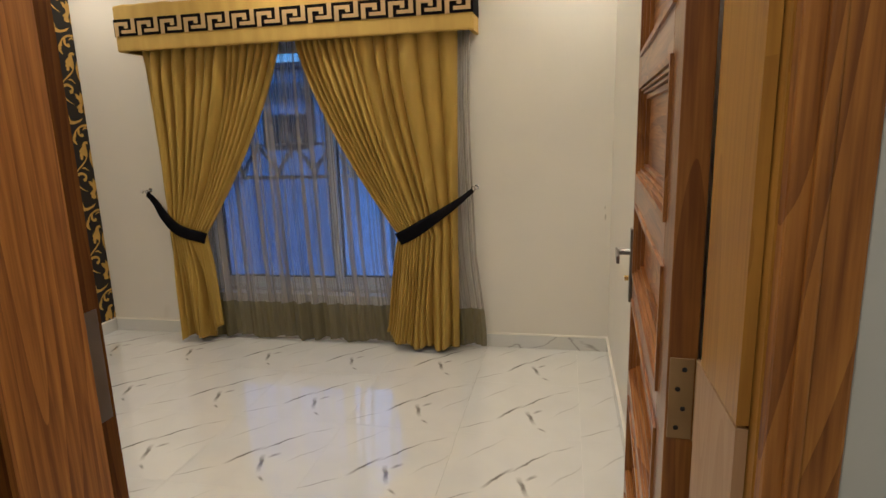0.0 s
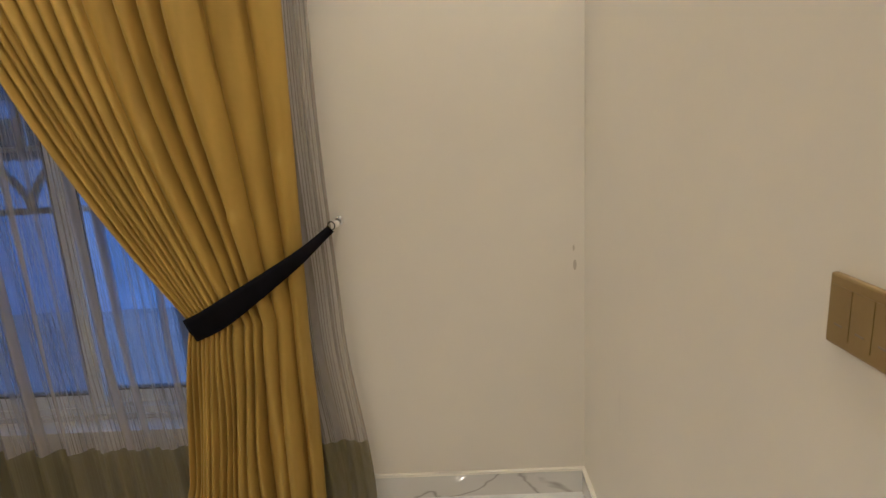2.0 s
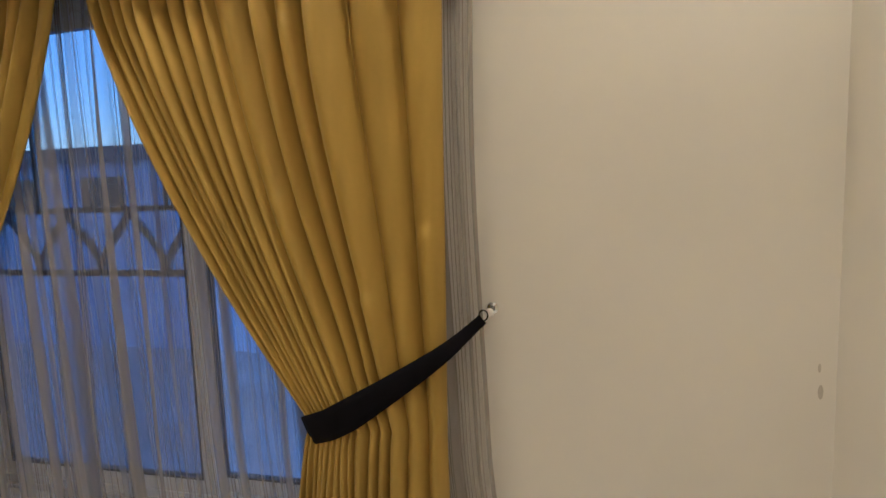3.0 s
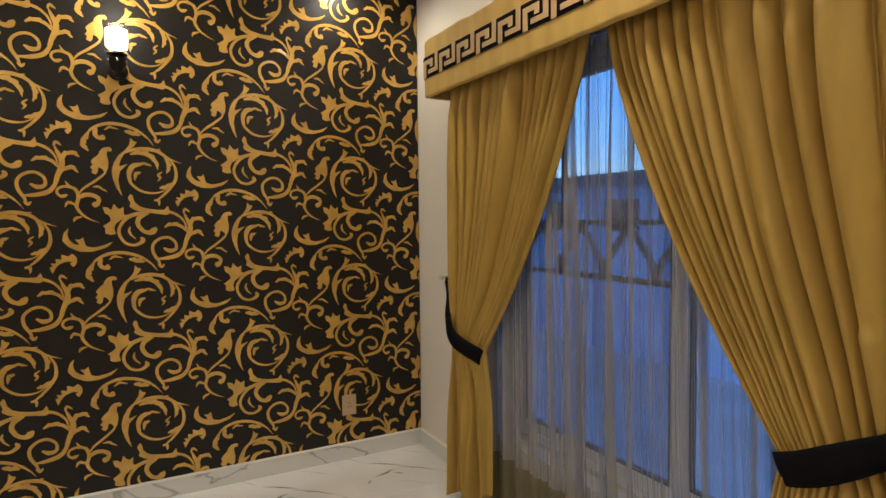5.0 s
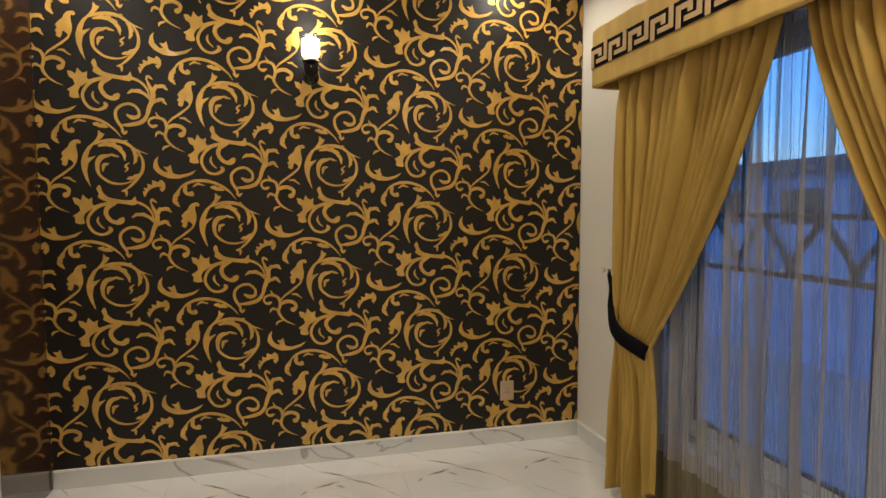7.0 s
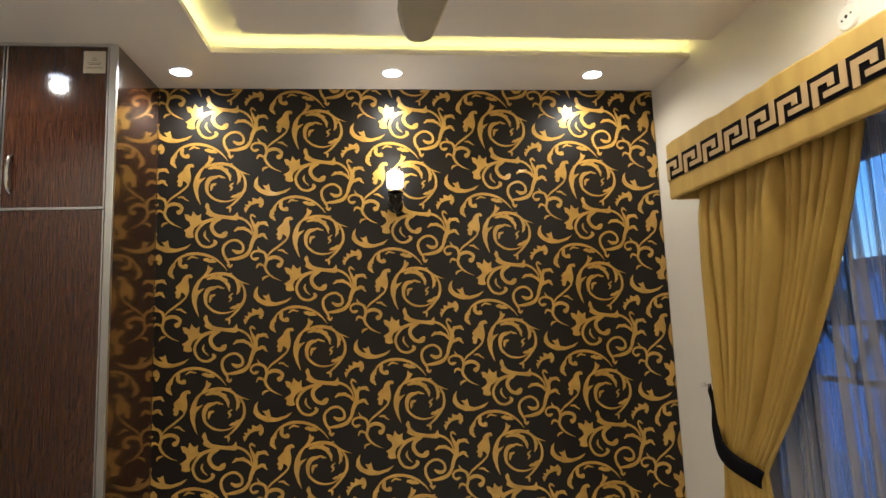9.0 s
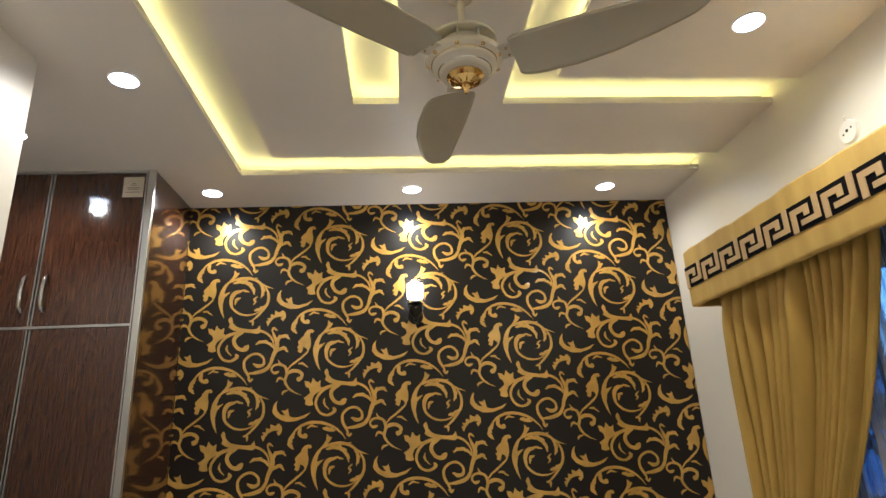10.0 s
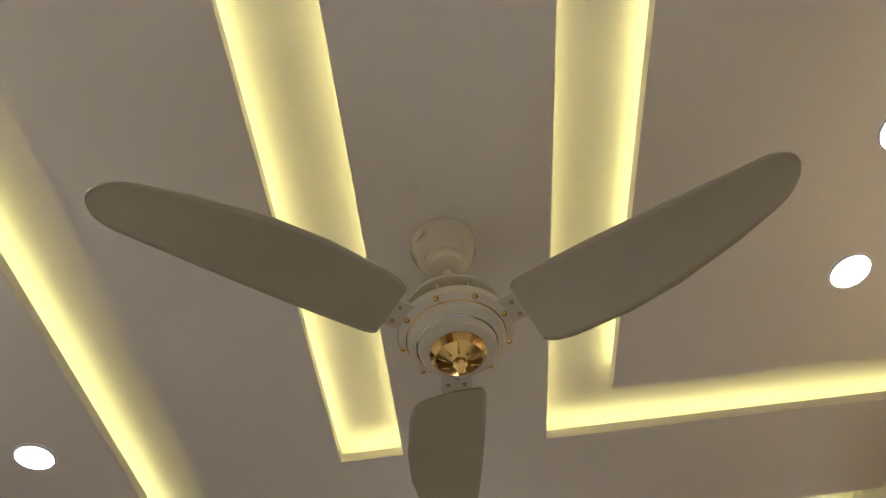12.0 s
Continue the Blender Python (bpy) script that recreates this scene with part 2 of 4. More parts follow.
# frame wood again for the lock side, its shade put into darker colours
M_FRAMESHADE = wood("shaded_frame_wood", (0.080, 0.028, 0.001), (0.130, 0.048, 0.001), (0.160, 0.064, 0.002), "z", 0.55, 0.0)
M_FRAMESHADE.node_tree.nodes["Principled BSDF"].inputs["Specular IOR Level"].default_value = 0.12
M_RAIL = wood("red_brown_rail_wood", (0.14, 0.040, 0.004), (0.28, 0.095, 0.008), (0.38, 0.155, 0.014), "y", 0.30, 0.3)
M_FRAME = wood("door_frame_wood", (0.19, 0.068, 0.004), (0.38, 0.155, 0.008), (0.50, 0.235, 0.014), "z", 0.42, 0.1)
M_PALEWOOD = wood("pale_frame_wood", (0.40, 0.25, 0.11), (0.45, 0.29, 0.135), (0.48, 0.32, 0.155), "z", 0.55, 0.0)
M_GOLDWOOD = wood("honey_frame_wood", (0.34, 0.165, 0.004), (0.42, 0.215, 0.006), (0.47, 0.25, 0.008), "z", 0.4, 0.12)
M_LAM = wood("walnut_laminate", (0.026, 0.010, 0.005), (0.062, 0.026, 0.011), (0.125, 0.058, 0.026), "z", 0.10, 0.7, scale=1.5, figure=0.10)
M_LAMGLOSS = wood("glossy_brown_laminate", (0.030, 0.012, 0.004), (0.046, 0.018, 0.006), (0.062, 0.026, 0.009), "z", 0.15, 0.8, scale=1.5, figure=0.10)
for gloss in (M_LAM, M_LAMGLOSS):
    gloss.node_tree.nodes["Principled BSDF"].inputs["Coat Roughness"].default_value = 0.06
M_ALU = plain("brushed_aluminium", (0.62, 0.61, 0.59), 0.28, metal=0.95, var=0.05)
M_CHROME = plain("chrome", (0.7, 0.7, 0.69), 0.12, metal=1.0, var=0.02, bumps=0)
M_STEEL = plain("dark_satin_steel", (0.22, 0.20, 0.18), 0.32, metal=0.9, var=0.1)
M_BRASS = plain("brass", (0.70, 0.50, 0.12), 0.18, metal=1.0, var=0.1, bumps=0)
M_OLDBRASS = plain("dull_brass_plate", (0.40, 0.27, 0.11), 0.4, metal=0.4, var=0.15)
M_SWITCH = plain("gold_toned_switch_plate", (0.30, 0.215, 0.075), 0.35, metal=0.3, var=0.1)
M_BEIGE = plain("beige_socket_plastic", (0.46, 0.34, 0.18), 0.4, var=0.05)
M_WHITE = plain("white_plastic", (0.78, 0.76, 0.70), 0.35, var=0.03)
M_FAN = plain("ivory_enamel", (0.60, 0.56, 0.44), 0.25, var=0.04, bumps=0.05, coat=0.4)
M_BLADE = plain("grey_beige_blade_paint", (0.40, 0.37, 0.26), 0.32, var=0.05, bumps=0.05, coat=0.2)
M_PEARL = plain("pale_knob", (0.7, 0.66, 0.6), 0.12, coat=0.8, bumps=0)
M_IRON = plain("black_lamp_metal", (0.02, 0.018, 0.016), 0.3, metal=0.6, bumps=0)
M_GRILLE = plain("white_painted_iron", (0.80, 0.80, 0.78), 0.5)
M_UPVC = plain("white_window_profile", (0.74, 0.75, 0.76), 0.4, var=0.04)
M_SEAL = plain("black_window_seal", (0.02, 0.02, 0.022), 0.6)
M_PANE = thin_glass("window_glass", 0.03)
M_MESH = thin_glass("insect_mesh", 0.0)
for nd in M_MESH.node_tree.nodes:
    if nd.bl_idname == "ShaderNodeBsdfTransparent":
        nd.inputs[0].default_value = (0.72, 0.73, 0.76, 1)
M_SHADE = emitter("frosted_lamp_glow", (1.0, 0.74, 0.44), 3.4)
M_CLEAR = thin_glass("clear_lamp_glass", 0.12)
M_DISC = emitter("downlight_diffuser", (1.0, 0.73, 0.46), 6.0)
M_LED = emitter("led_tape", (1.0, 0.66, 0.10), LED_GLOW)
M_STICKER = plain("maker_sticker", (0.62, 0.57, 0.42), 0.4, var=0.05)
M_SCUFF = plain("grey_scuff", (0.48, 0.44, 0.36), 0.6, var=0.2, scale=60)
M_INK = plain("sticker_ink", (0.25, 0.20, 0.13), 0.5)
M_RED = plain("red_gold_sticker", (0.42, 0.16, 0.06), 0.35)
# blue dusk light is put into the house's base colour
M_HOUSE = plain("dusk_tinted_house_render", (0.42, 0.47, 0.64), 0.8, var=0.15, scale=1.5)
M_HOUSE2 = plain("dark_house_band", (0.15, 0.15, 0.17), 0.8, var=0.2)
M_DARKPANE = plain("dark_far_glass", (0.03, 0.035, 0.045), 0.15, bumps=0)
M_GROUND = plain("pale_concrete_paving", (0.33, 0.34, 0.36), 0.9, var=0.2, scale=0.8)


# ---- mesh helpers ----
def box(bm, x0, y0, z0, x1, y1, z1, bevel=0.0):
    vs = [bm.verts.new(p) for p in itertools.product((min(x0, x1), max(x0, x1)), (min(y0, y1), max(y0, y1)), (min(z0, z1), max(z0, z1)))]
    fs = [bm.faces.new([vs[i] for i in f]) for f in ((0, 1, 3, 2), (4, 6, 7, 5), (0, 4, 5, 1), (2, 3, 7, 6), (0, 2, 6, 4), (1, 5, 7, 3))]
    if bevel:
        es = {e for f in fs for e in f.edges}
        bmesh.ops.bevel(bm, geom=list(es), offset=bevel, segments=2, affect="EDGES", profile=0.5)
    return bm


def boxed(*a, bevel=0.0):
    return box(bmesh.new(), *a, bevel=bevel)


def lathe(bm, prof, seg=32, m=None):
    """prof: (radius, height) pairs, turned round z."""
    rings = []
    for r, z in prof:
        rings.append([bm.verts.new((max(r, 1e-5) * math.cos(2 * math.pi * k / seg), max(r, 1e-5) * math.sin(2 * math.pi * k / seg), z)) for k in range(seg)])
    for a, b in zip(rings, rings[1:]):
        for k in range(seg):
            f = bm.faces.new((a[k], a[(k + 1) % seg], b[(k + 1) % seg], b[k]))
            f.smooth = True
    bm.faces.new(rings[0][::-1])
    bm.faces.new(rings[-1])
    if m is not None:
        bmesh.ops.transform(bm, matrix=m, verts=[v for r in rings for v in r])
    return bm


def tube(bm, pts, r, seg=10, flat=1.0):
    pts = [Vector(p) for p in pts]
    rings = []
    for i, p in enumerate(pts):
        d = (pts[min(i + 1, len(pts) - 1)] - pts[max(i - 1, 0)]).normalized()
        a = d.orthogonal().normalized() if i == 0 else (a - d * a.dot(d)).normalized()
        b = d.cross(a)
        rr = r(i / (len(pts) - 1)) if callable(r) else r
        rings.append([bm.verts.new(p + a * rr * math.cos(t) + b * rr * flat * math.sin(t)) for t in (2 * math.pi * k / seg for k in range(seg))])
    for x, y in zip(rings, rings[1:]):
        for k in range(seg):
            bm.faces.new((x[k], x[(k + 1) % seg], y[(k + 1) % seg], y[k])).smooth = True
    bm.faces.new(rings[0][::-1])
    bm.faces.new(rings[-1])
    return bm


def part(name, bm, material, parent=None, label="", m=None, kind="", group=""):
    me = bpy.data.meshes.new(name)
    bmesh.ops.recalc_face_normals(bm, faces=bm.faces)
    for e in bm.edges:
        if len(e.link_faces) == 2 and e.calc_face_angle(0.0) > 0.55:
            e.smooth = False
    bm.to_mesh(me)
    bm.free()
    me.materials.append(material)
    ob = new(name, me)
    if parent is not None:
        ob.parent = parent
    if m is not None:
        ob.matrix_basis = m
    return tagged(ob, label, "", group, kind)


def thing(name, at, label, category, group="", kind=""):
    ob = new(name)
    ob.location = at
    ob.empty_display_size = 0.1
    return tagged(ob, label, category, group, kind)


def structure(name, bm, material, label, category="wall"):
    return tagged(part(name, bm, material), label, category, "", "structure")


# ---- the room's shell ----
T = 0.22
WX0, WX1, WZ0, WZ1 = 0.86, 2.56, 0.33, 2.12
bm = bmesh.new()
box(bm, -T, 0, 0, WX0, T, 3.1)
box(bm, WX1, 0, 0, W + T, T, 3.1)
box(bm, WX0, 0, 0, WX1, T, WZ0)
box(bm, WX0, 0, WZ1, WX1, T, 3.1)
wall_n = structure("wall_north", bm, M_WALL, "cream painted wall with a wide window opening")
wall_w = structure("wall_west", boxed(-T, -4.42, 0, 0, 0, 3.1), M_WALL, "wall behind black and gold wallpaper and the wardrobe")
wall_e = structure("wall_east", boxed(W, -3.0, 0, W + T, 0, 3.1), M_WALL, "plain cream wall beside the open door")
DX0, DX1, DY0, DY1, DZ = 2.71, 3.64, -3.22, -3.0, 2.12
bm = bmesh.new()
box(bm, 1.45, DY0, 0, DX0 - 0.06, DY1, 3.1)
box(bm, DX1 + 0.06, DY0, 0, W + T, DY1, 3.1)
box(bm, DX0 - 0.06, DY0, DZ + 0.06, DX1 + 0.06, DY1, 3.1)
wall_s = structure("wall_south", bm, M_WALL, "cream wall with the door opening")
structure("wall_alcove", boxed(1.45, -4.42, 0, 1.67, DY0, 3.1), M_WALL, "plain wall at the side of the wardrobe alcove")
structure("wall_alcove_end", boxed(0, -4.64, 0, 1.67, -4.42, 3.1), M_WALL, "plain wall closing the wardrobe alcove")
bm = bmesh.new()
box(bm, 1.9, -5.4, 0, 2.1, DY0, 3.1)
box(bm, 4.4, -5.4, 0, 4.6, DY0, 3.1)
box(bm, 1.9, -5.6, 0, 4.6, -5.4, 3.1)
box(bm, W + T, DY0, 0, 4.4, DY1, 3.1)
structure("wall_corridor", bm, M_CORR, "plain grey-white walls of the corridor")
structure("facing_corridor", boxed(DX1 + 0.062, DY0 - 0.012, 0, 4.4, DY0, 2.9), M_CORR, "grey-white paint on the corridor side of the wall")
structure("floor_slab", boxed(-T, -5.6, -0.2, 4.6, T, -0.012), M_GROUT, "floor slab under the tiles", "floor")

for z, r in ((0.90, 0.010), (0.962, 0.006)):
    part("scuff_mark", lathe(bmesh.new(), [(r, 0.0004), (r * 0.8, 0.0007)], 14, Matrix.Translation((3.705 + r, 0, z)) @ Matrix.Diagonal((0.6, 1, 1.9, 1)) @ pose(0, 0, 0, 90)), M_SCUFF, wall_n)

# ceiling: a board with lit slots below a raised cavity
SLOTS = [(0.457, -2.53, 0.66, 0.0), (0.457, -2.53, 3.34, -2.33), (3.14, -2.53, 3.34, 0.0), (1.152, -1.24, 1.345, 0.0), (1.152, -1.24, 2.66, -1.045), (2.462, -1.24, 2.66, 0.0),
         (1.155, -1.885, 2.66, -1.69)]
BACK = 0.075
CAVITY = [(x0 - BACK, y0 - BACK, x1 + BACK, (y1 + BACK) if y1 < 0 else 0.0) for x0, y0, x1, y1 in SLOTS]
# the outer slots are lit from one side only and end flush on the other
CAVITY[0] = (0.457 - BACK, -2.53 - BACK, 0.66, 0.0)
CAVITY[1] = (0.457 - BACK, -2.53 - BACK, 3.34 + BACK, -2.33)
CAVITY[2] = (3.14, -2.53 - BACK, 3.34 + BACK, 0.0)
ZB, ZC = 0.03, 0.080


def grid_cells(xs, ys, inside):
    return {(i, j): inside((xs[i] + xs[i + 1]) / 2, (ys[j] + ys[j + 1]) / 2) for i in range(len(xs) - 1) for j in range(len(ys) - 1)}


def slotted_board(bm, holes, outer, z0, z1):
    """A board over the rectangle outer, from z0 to z1, cut by the rectangles in holes."""
    xs = sorted({outer[0], outer[2], *[v for h in holes for v in (h[0], h[2]) if outer[0] < v < outer[2]]})
    ys = sorted({outer[1], outer[3], *[v for h in holes for v in (h[1], h[3]) if outer[1] < v < outer[3]]})
    cells = grid_cells(xs, ys, lambda x, y: not any(h[0] < x < h[2] and h[1] < y < h[3] for h in holes))
    for (i, j), solid in cells.items():
        if not solid:
            continue
        x0, x1, y0, y1 = xs[i], xs[i + 1], ys[j], ys[j + 1]
        quads = [((x0, y0, z0), (x0, y1, z0), (x1, y1, z0), (x1, y0, z0)), ((x0, y0, z1), (x1, y0, z1), (x1, y1, z1), (x0, y1, z1))]
        for (a, b), c, d in (((-1, 0), (x0, y0), (x0, y1)), ((1, 0), (x1, y1), (x1, y0)), ((0, -1), (x1, y0), (x0, y0)), ((0, 1), (x0, y1), (x1, y1))):
            if not cells.get((i + a, j + b), False):
                quads.append(((*c, z0), (*d, z0), (*d, z1), (*c, z1)))
        for q in quads:
            bm.faces.new([bm.verts.new(p) for p in q])
    bmesh.ops.remove_doubles(bm, verts=bm.verts, dist=1e-5)


bm = bmesh.new()
slotted_board(bm, SLOTS, (0, -3.0, W, 0), H, H + ZB)
box(bm, 0, -4.42, H, 1.45, -3.0, H + ZB)
slotted_board(bm, CAVITY, (0, -3.0, W, 0), H + ZB + 0.001, H + ZC)
box(bm, -T, -4.64, H + ZC, W + T, T, H + ZC + 0.14)
structure("ceiling", bm, M_CEIL, "warm white false ceiling with long recessed lit slots", "ceiling")
structure("ceiling_corridor", boxed(1.67, -5.6, 2.75, 4.6, DY0, 2.9), M_CEIL, "plain corridor ceiling", "ceiling")

# LED tape lying on the board's edge inside the slots
led = thing("led_strip_light", (0, 0, H + ZB), "warm yellow light tape hidden in the recessed ceiling slots", "light")
z0, z1 = 0.004, 0.009
def tape(x0, y0, x1, y1):
    part("tape", boxed(x0, y0, z0, x1, y1, z1), M_LED, led)
e = 0.019
tape(0.457 - e - 0.012, -2.53, 0.457 - e, -0.01)
tape(0.457, -2.53 - e - 0.012, 3.34, -2.53 - e)
tape(3.34 + e, -2.53, 3.34 + e + 0.012, -0.01)
tape(1.152 - e - 0.012, -1.24, 1.152 - e, -0.01)
tape(1.36, -1.045 + e, 2.45, -1.045 + e + 0.012)
tape(1.152, -1.24 - e - 0.012, 2.66, -1.24 - e)
tape(2.462 - e - 0.012, -1.0, 2.462 - e, -0.01)
tape(1.16, -1.885 - e - 0.012, 2.655, -1.885 - e)
tape(1.16, -1.69 + e, 2.655, -1.69 + e + 0.012)
tape(1.155 - e - 0.012, -1.885, 1.155 - e, -1.69)
tape(2.66 + e, -1.885, 2.66 + e + 0.012, -1.69)


# ---- lamps ----
def downlight(x, y, z=H, watts=DOWN_WATTS):
    t = thing("downlight", (x, y, z), "round recessed ceiling downlight, lit warm white", "light", "downlights in the ceiling")
    part("trim_ring", lathe(bmesh.new(), [(0.051, -0.001), (0.057, -0.001), (0.056, -0.004), (0.052, -0.005), (0.051, -0.003)], 40), M_WHITE, t)
    part("diffuser", lathe(bmesh.new(), [(0.051, -0.0005), (0.051, -0.004), (0.02, -0.006)], 40), M_DISC, t, "glowing diffuser")
    lamp = new("bulb", bpy.data.lights.new("bulb", "SPOT"))
    lamp.data.energy, lamp.data.color = watts * 4.7, LAMP
    lamp.data.spot_size, lamp.data.spot_blend, lamp.data.shadow_soft_size = radians(166), 0.85, 0.04
    lamp.parent = t
    lamp.location = (0, 0, -0.05)
    return t


for x, y in ((0.228, -2.75), (0.235, -1.62), (0.234, -0.47), (1.34, -2.745), (1.69, -0.435), (2.09, -0.435), (2.44, -2.745), (0.93, -3.40), (3.53, -2.75), (3.53, -1.62), (3.53, -0.47)):
    downlight(x, y)
# unseen corridor lamp, added to brighten the door and its frame
downlight(3.2, -4.1, 2.75, 3.6)

# ---- wallpaper ----
paper = tagged(part("wallpaper", boxed(0.0, -2.9395, 0.10, 0.003, -0.004, H), M_PAPER), "black satin wallpaper with a gold scroll print", "wallpaper", "", "structure")


class Scroll:
    """Collects flat tapering strokes of one repeat, in millimetres round the whorl's centre."""

    def __init__(self):
        self.verts, self.faces, self.rank = [], [], 0

    def stroke(self, shape, width, lobes, *xy):
        pts = np.array(xy, float).reshape(-1, 2)
        ext = np.vstack([2 * pts[0] - pts[1], pts, 2 * pts[-1] - pts[-2]])
        curve = []
        for i in range(len(pts) - 1):
            p0, p1, p2, p3 = ext[i:i + 4]
            for t in np.linspace(0, 1, 7)[(0 if i == 0 else 1):]:
                curve.append(0.5 * (2 * p1 + (p2 - p0) * t + (2 * p0 - 5 * p1 + 4 * p2 - p3) * t * t + (3 * p1 - p0 - 3 * p2 + p3) * t ** 3))
        curve = np.array(curve)
        d = np.gradient(curve, axis=0)
        d /= np.maximum(np.linalg.norm(d, axis=1), 1e-6)[:, None]
        nrm = np.stack([-d[:, 1], d[:, 0]], 1)
        s = np.linspace(0, 1, len(curve))
        prof = {"lobe": np.sin(np.pi * s ** 0.8) ** 0.7, "leaf": np.sin(np.pi * np.clip(s * 0.94 + 0.06, 0, 1)) ** 0.55,
                "band": 0.45 + 0.55 * np.sin(np.pi * s), "curl": np.interp(s, [0, 0.15, 0.7, 0.9, 1], [0.3, 0.9, 0.75, 1.25, 0.5])}[shape]
        half = width * 0.5 * np.maximum(prof, 0.10)
        up, dn = half.copy(), half.copy()
        if lobes:
            saw = (s * (lobes + 0.5)) % 1.0
            up *= 0.62 + 0.75 * saw
            dn *= 0.8 + 0.25 * (1 - saw)
        k = len(self.verts)
        z = self.rank * 0.00005
        self.rank += 1
        for c, q, a, b in zip(curve, nrm, up, dn):
            self.verts += [(*(c + q * a) / 1000, z), (*(c - q * b) / 1000, z)]
        self.faces += [(k + 2 * i, k + 2 * i + 1, k + 2 * i + 3, k + 2 * i + 2) for i in range(len(curve) - 1)]

    def blot(self, *xy):
        """A closed leaf outline, slightly rounded."""
        pts = np.array(xy, float).reshape(-1, 2)
        k, z, c = len(self.verts), self.rank * 0.00005, []
        self.rank += 1
        for i in range(len(pts)):
            p0, p1, p2, p3 = pts[i - 1], pts[i], pts[(i + 1) % len(pts)], pts[(i + 2) % len(pts)]
            for t in (0.0, 0.33, 0.67):
                c.append(p1 + t * (p2 - p1) + 0.35 * t * (1 - t) * ((p2 - p0) * (1 - t) - (p3 - p1) * t) * 0.6)
        self.verts += [(*(q / 1000), z) for q in c]
        self.faces.append(tuple(range(k, k + len(c))))


scroll = Scroll()
scroll.blot(-102, -107, -124, -69, -140, -22, -143, 19, -133, 57, -112, 93, -83, 120, -64, 149, -60, 180, -47, 166, -32, 160, -46, 138, -72, 115, -90, 96, -103, 73, -111, 40, -75, 51, -108, 15, -117, -29, -111, -70)
scroll.stroke("lobe", 18, 0, -88, 104, -46, 123, 8, 129, 61, 118, 107, 86, 165, 63)
scroll.stroke("leaf", 9, 0, 45, 123, 74, 130)
scroll.stroke("leaf", 25, 4, -64, 102, -15, 109, 22, 98, 48, 69, 59, 28)
scroll.stroke("leaf", 21, 3, 87, 101, 104, 69, 107, 41, 97, 9)
scroll.stroke("band", 16, 0, 115, 81, 137, 39, 139, -11, 120, -50, 84, -94, 48, -125)
scroll.stroke("leaf", 14, 0, 36, -125, 57, -126, 58, -153)
scroll.stroke("leaf", 19, 2, 62, -63, 92, -57, 123, -35)
scroll.stroke("lobe", 13, 0, -30, 50, -61, 29, -73, -6, -62, -43, -23, -77, 25, -89, 74, -80, 113, -48)
scroll.stroke("lobe", 25, 0, -6, 55, -52, 42, -70, 2, -60, -40)
scroll.stroke("leaf", 17, 2, -17, 12, -41, 4, -46, -29)
scroll.stroke("leaf", 13, 2, 30, 46, -6, 57, -37, 45)
scroll.stroke("leaf", 12, 1, 78, 18, 58, 1, 68, -14, 54, -29)
scroll.stroke("lobe", 16, 0, -250, 180, -214, 219, -159, 242, -95, 241, -32, 219, 15, 183, 45, 144)
scroll.stroke("leaf", 25, 3, -232, 198, -252, 165, -258, 135, -235, 108)
scroll.stroke("curl", 23, 0, -201, 222, -208, 190, -190, 172, -166, 179)
scroll.stroke("leaf", 23, 2, -83, 212, -48, 203, -13, 195)
scroll.stroke("leaf", 12, 1, -169, 212, -144, 226, -109, 218)
scroll.blot(-175, 126, -148, 130, -138, 115, -150, 108, -158, 113, -162, 94, -156, 61, -158, 31, -171, 3, -181, 22, -198, 31, -203, 8, -212, -3, -229, 7, -223, 20, -233, 31, -222, 44, -229, 60, -213, 79, -197, 93, -191, 110)
scroll.stroke("band", 12, 0, -164, 25, -180, -4, -225, -42, -263, -70, -285, -98)
scroll.stroke("leaf", 12, 1, -225, -61, -199, -63, -166, -85)
scroll.stroke("lobe", 16, 0, -336, -35, -322, -59, -295, -77, -285, -114, -294, -155, -274, -192, -243, -216, -203, -234)
scroll.stroke("curl", 23, 0, -290, -122, -261, -102, -227, -102, -202, -120, -210, -144, -231, -145)
scroll.stroke("curl", 14, 0, -297, -75, -332, -62, -361, -70, -370, -90, -354, -108, -328, -101)
scroll.stroke("leaf", 15, 1, -295, -151, -325, -136, -341, -160)
scroll.stroke("leaf", 13, 1, -274, -205, -300, -212, -307, -230)
scroll.blot(213, 54, 194, 32, 187, -4, 210, -34, 257, -58, 310, -59, 365, -42, 394, -14, 354, -31, 311, -40, 281, -31, 270, 10, 257, -1, 236, 1, 256, -25, 235, -22, 215, -2, 208, 25)
scroll.blot(143, -157, 133, -127, 147, -124, 137, -109, 158, -110, 157, -88, 180, -94, 181, -69, 207, -79, 224, -66, 241, -85, 242, -110, 227, -130, 214, -114, 225, -105, 201, -103, 174, -113, 157, -131)
scroll.blot(-187, -159, -165, -162, -151, -173, -141, -143, -130, -157, -116, -168, -98, -158, -100, -189, -86, -204, -114, -215, -130, -233, -142, -260, -136, -289, -160, -293, -181, -284, -179, -261, -190, -250, -173, -240, -155, -224, -162, -200, -179, -189)
scroll.stroke("band", 14, 0, -141, -239, -92, -205, -27, -186, 48, -179, 102, -182, 144, -201, 172, -234, 183, -275)
scroll.blot(-66, -94, -79, -113, -68, -140, -74, -156, -48, -174, -6, -185, 48, -191, 90, -198, 106, -188, 98, -151, 81, -171, 49, -172, -5, -163, -31, -153, -52, -131, -57, -106)
scroll.stroke("curl", 25, 0, 11, -188, -28, -206, -40, -239, -18, -275, 16, -285, 43, -262)
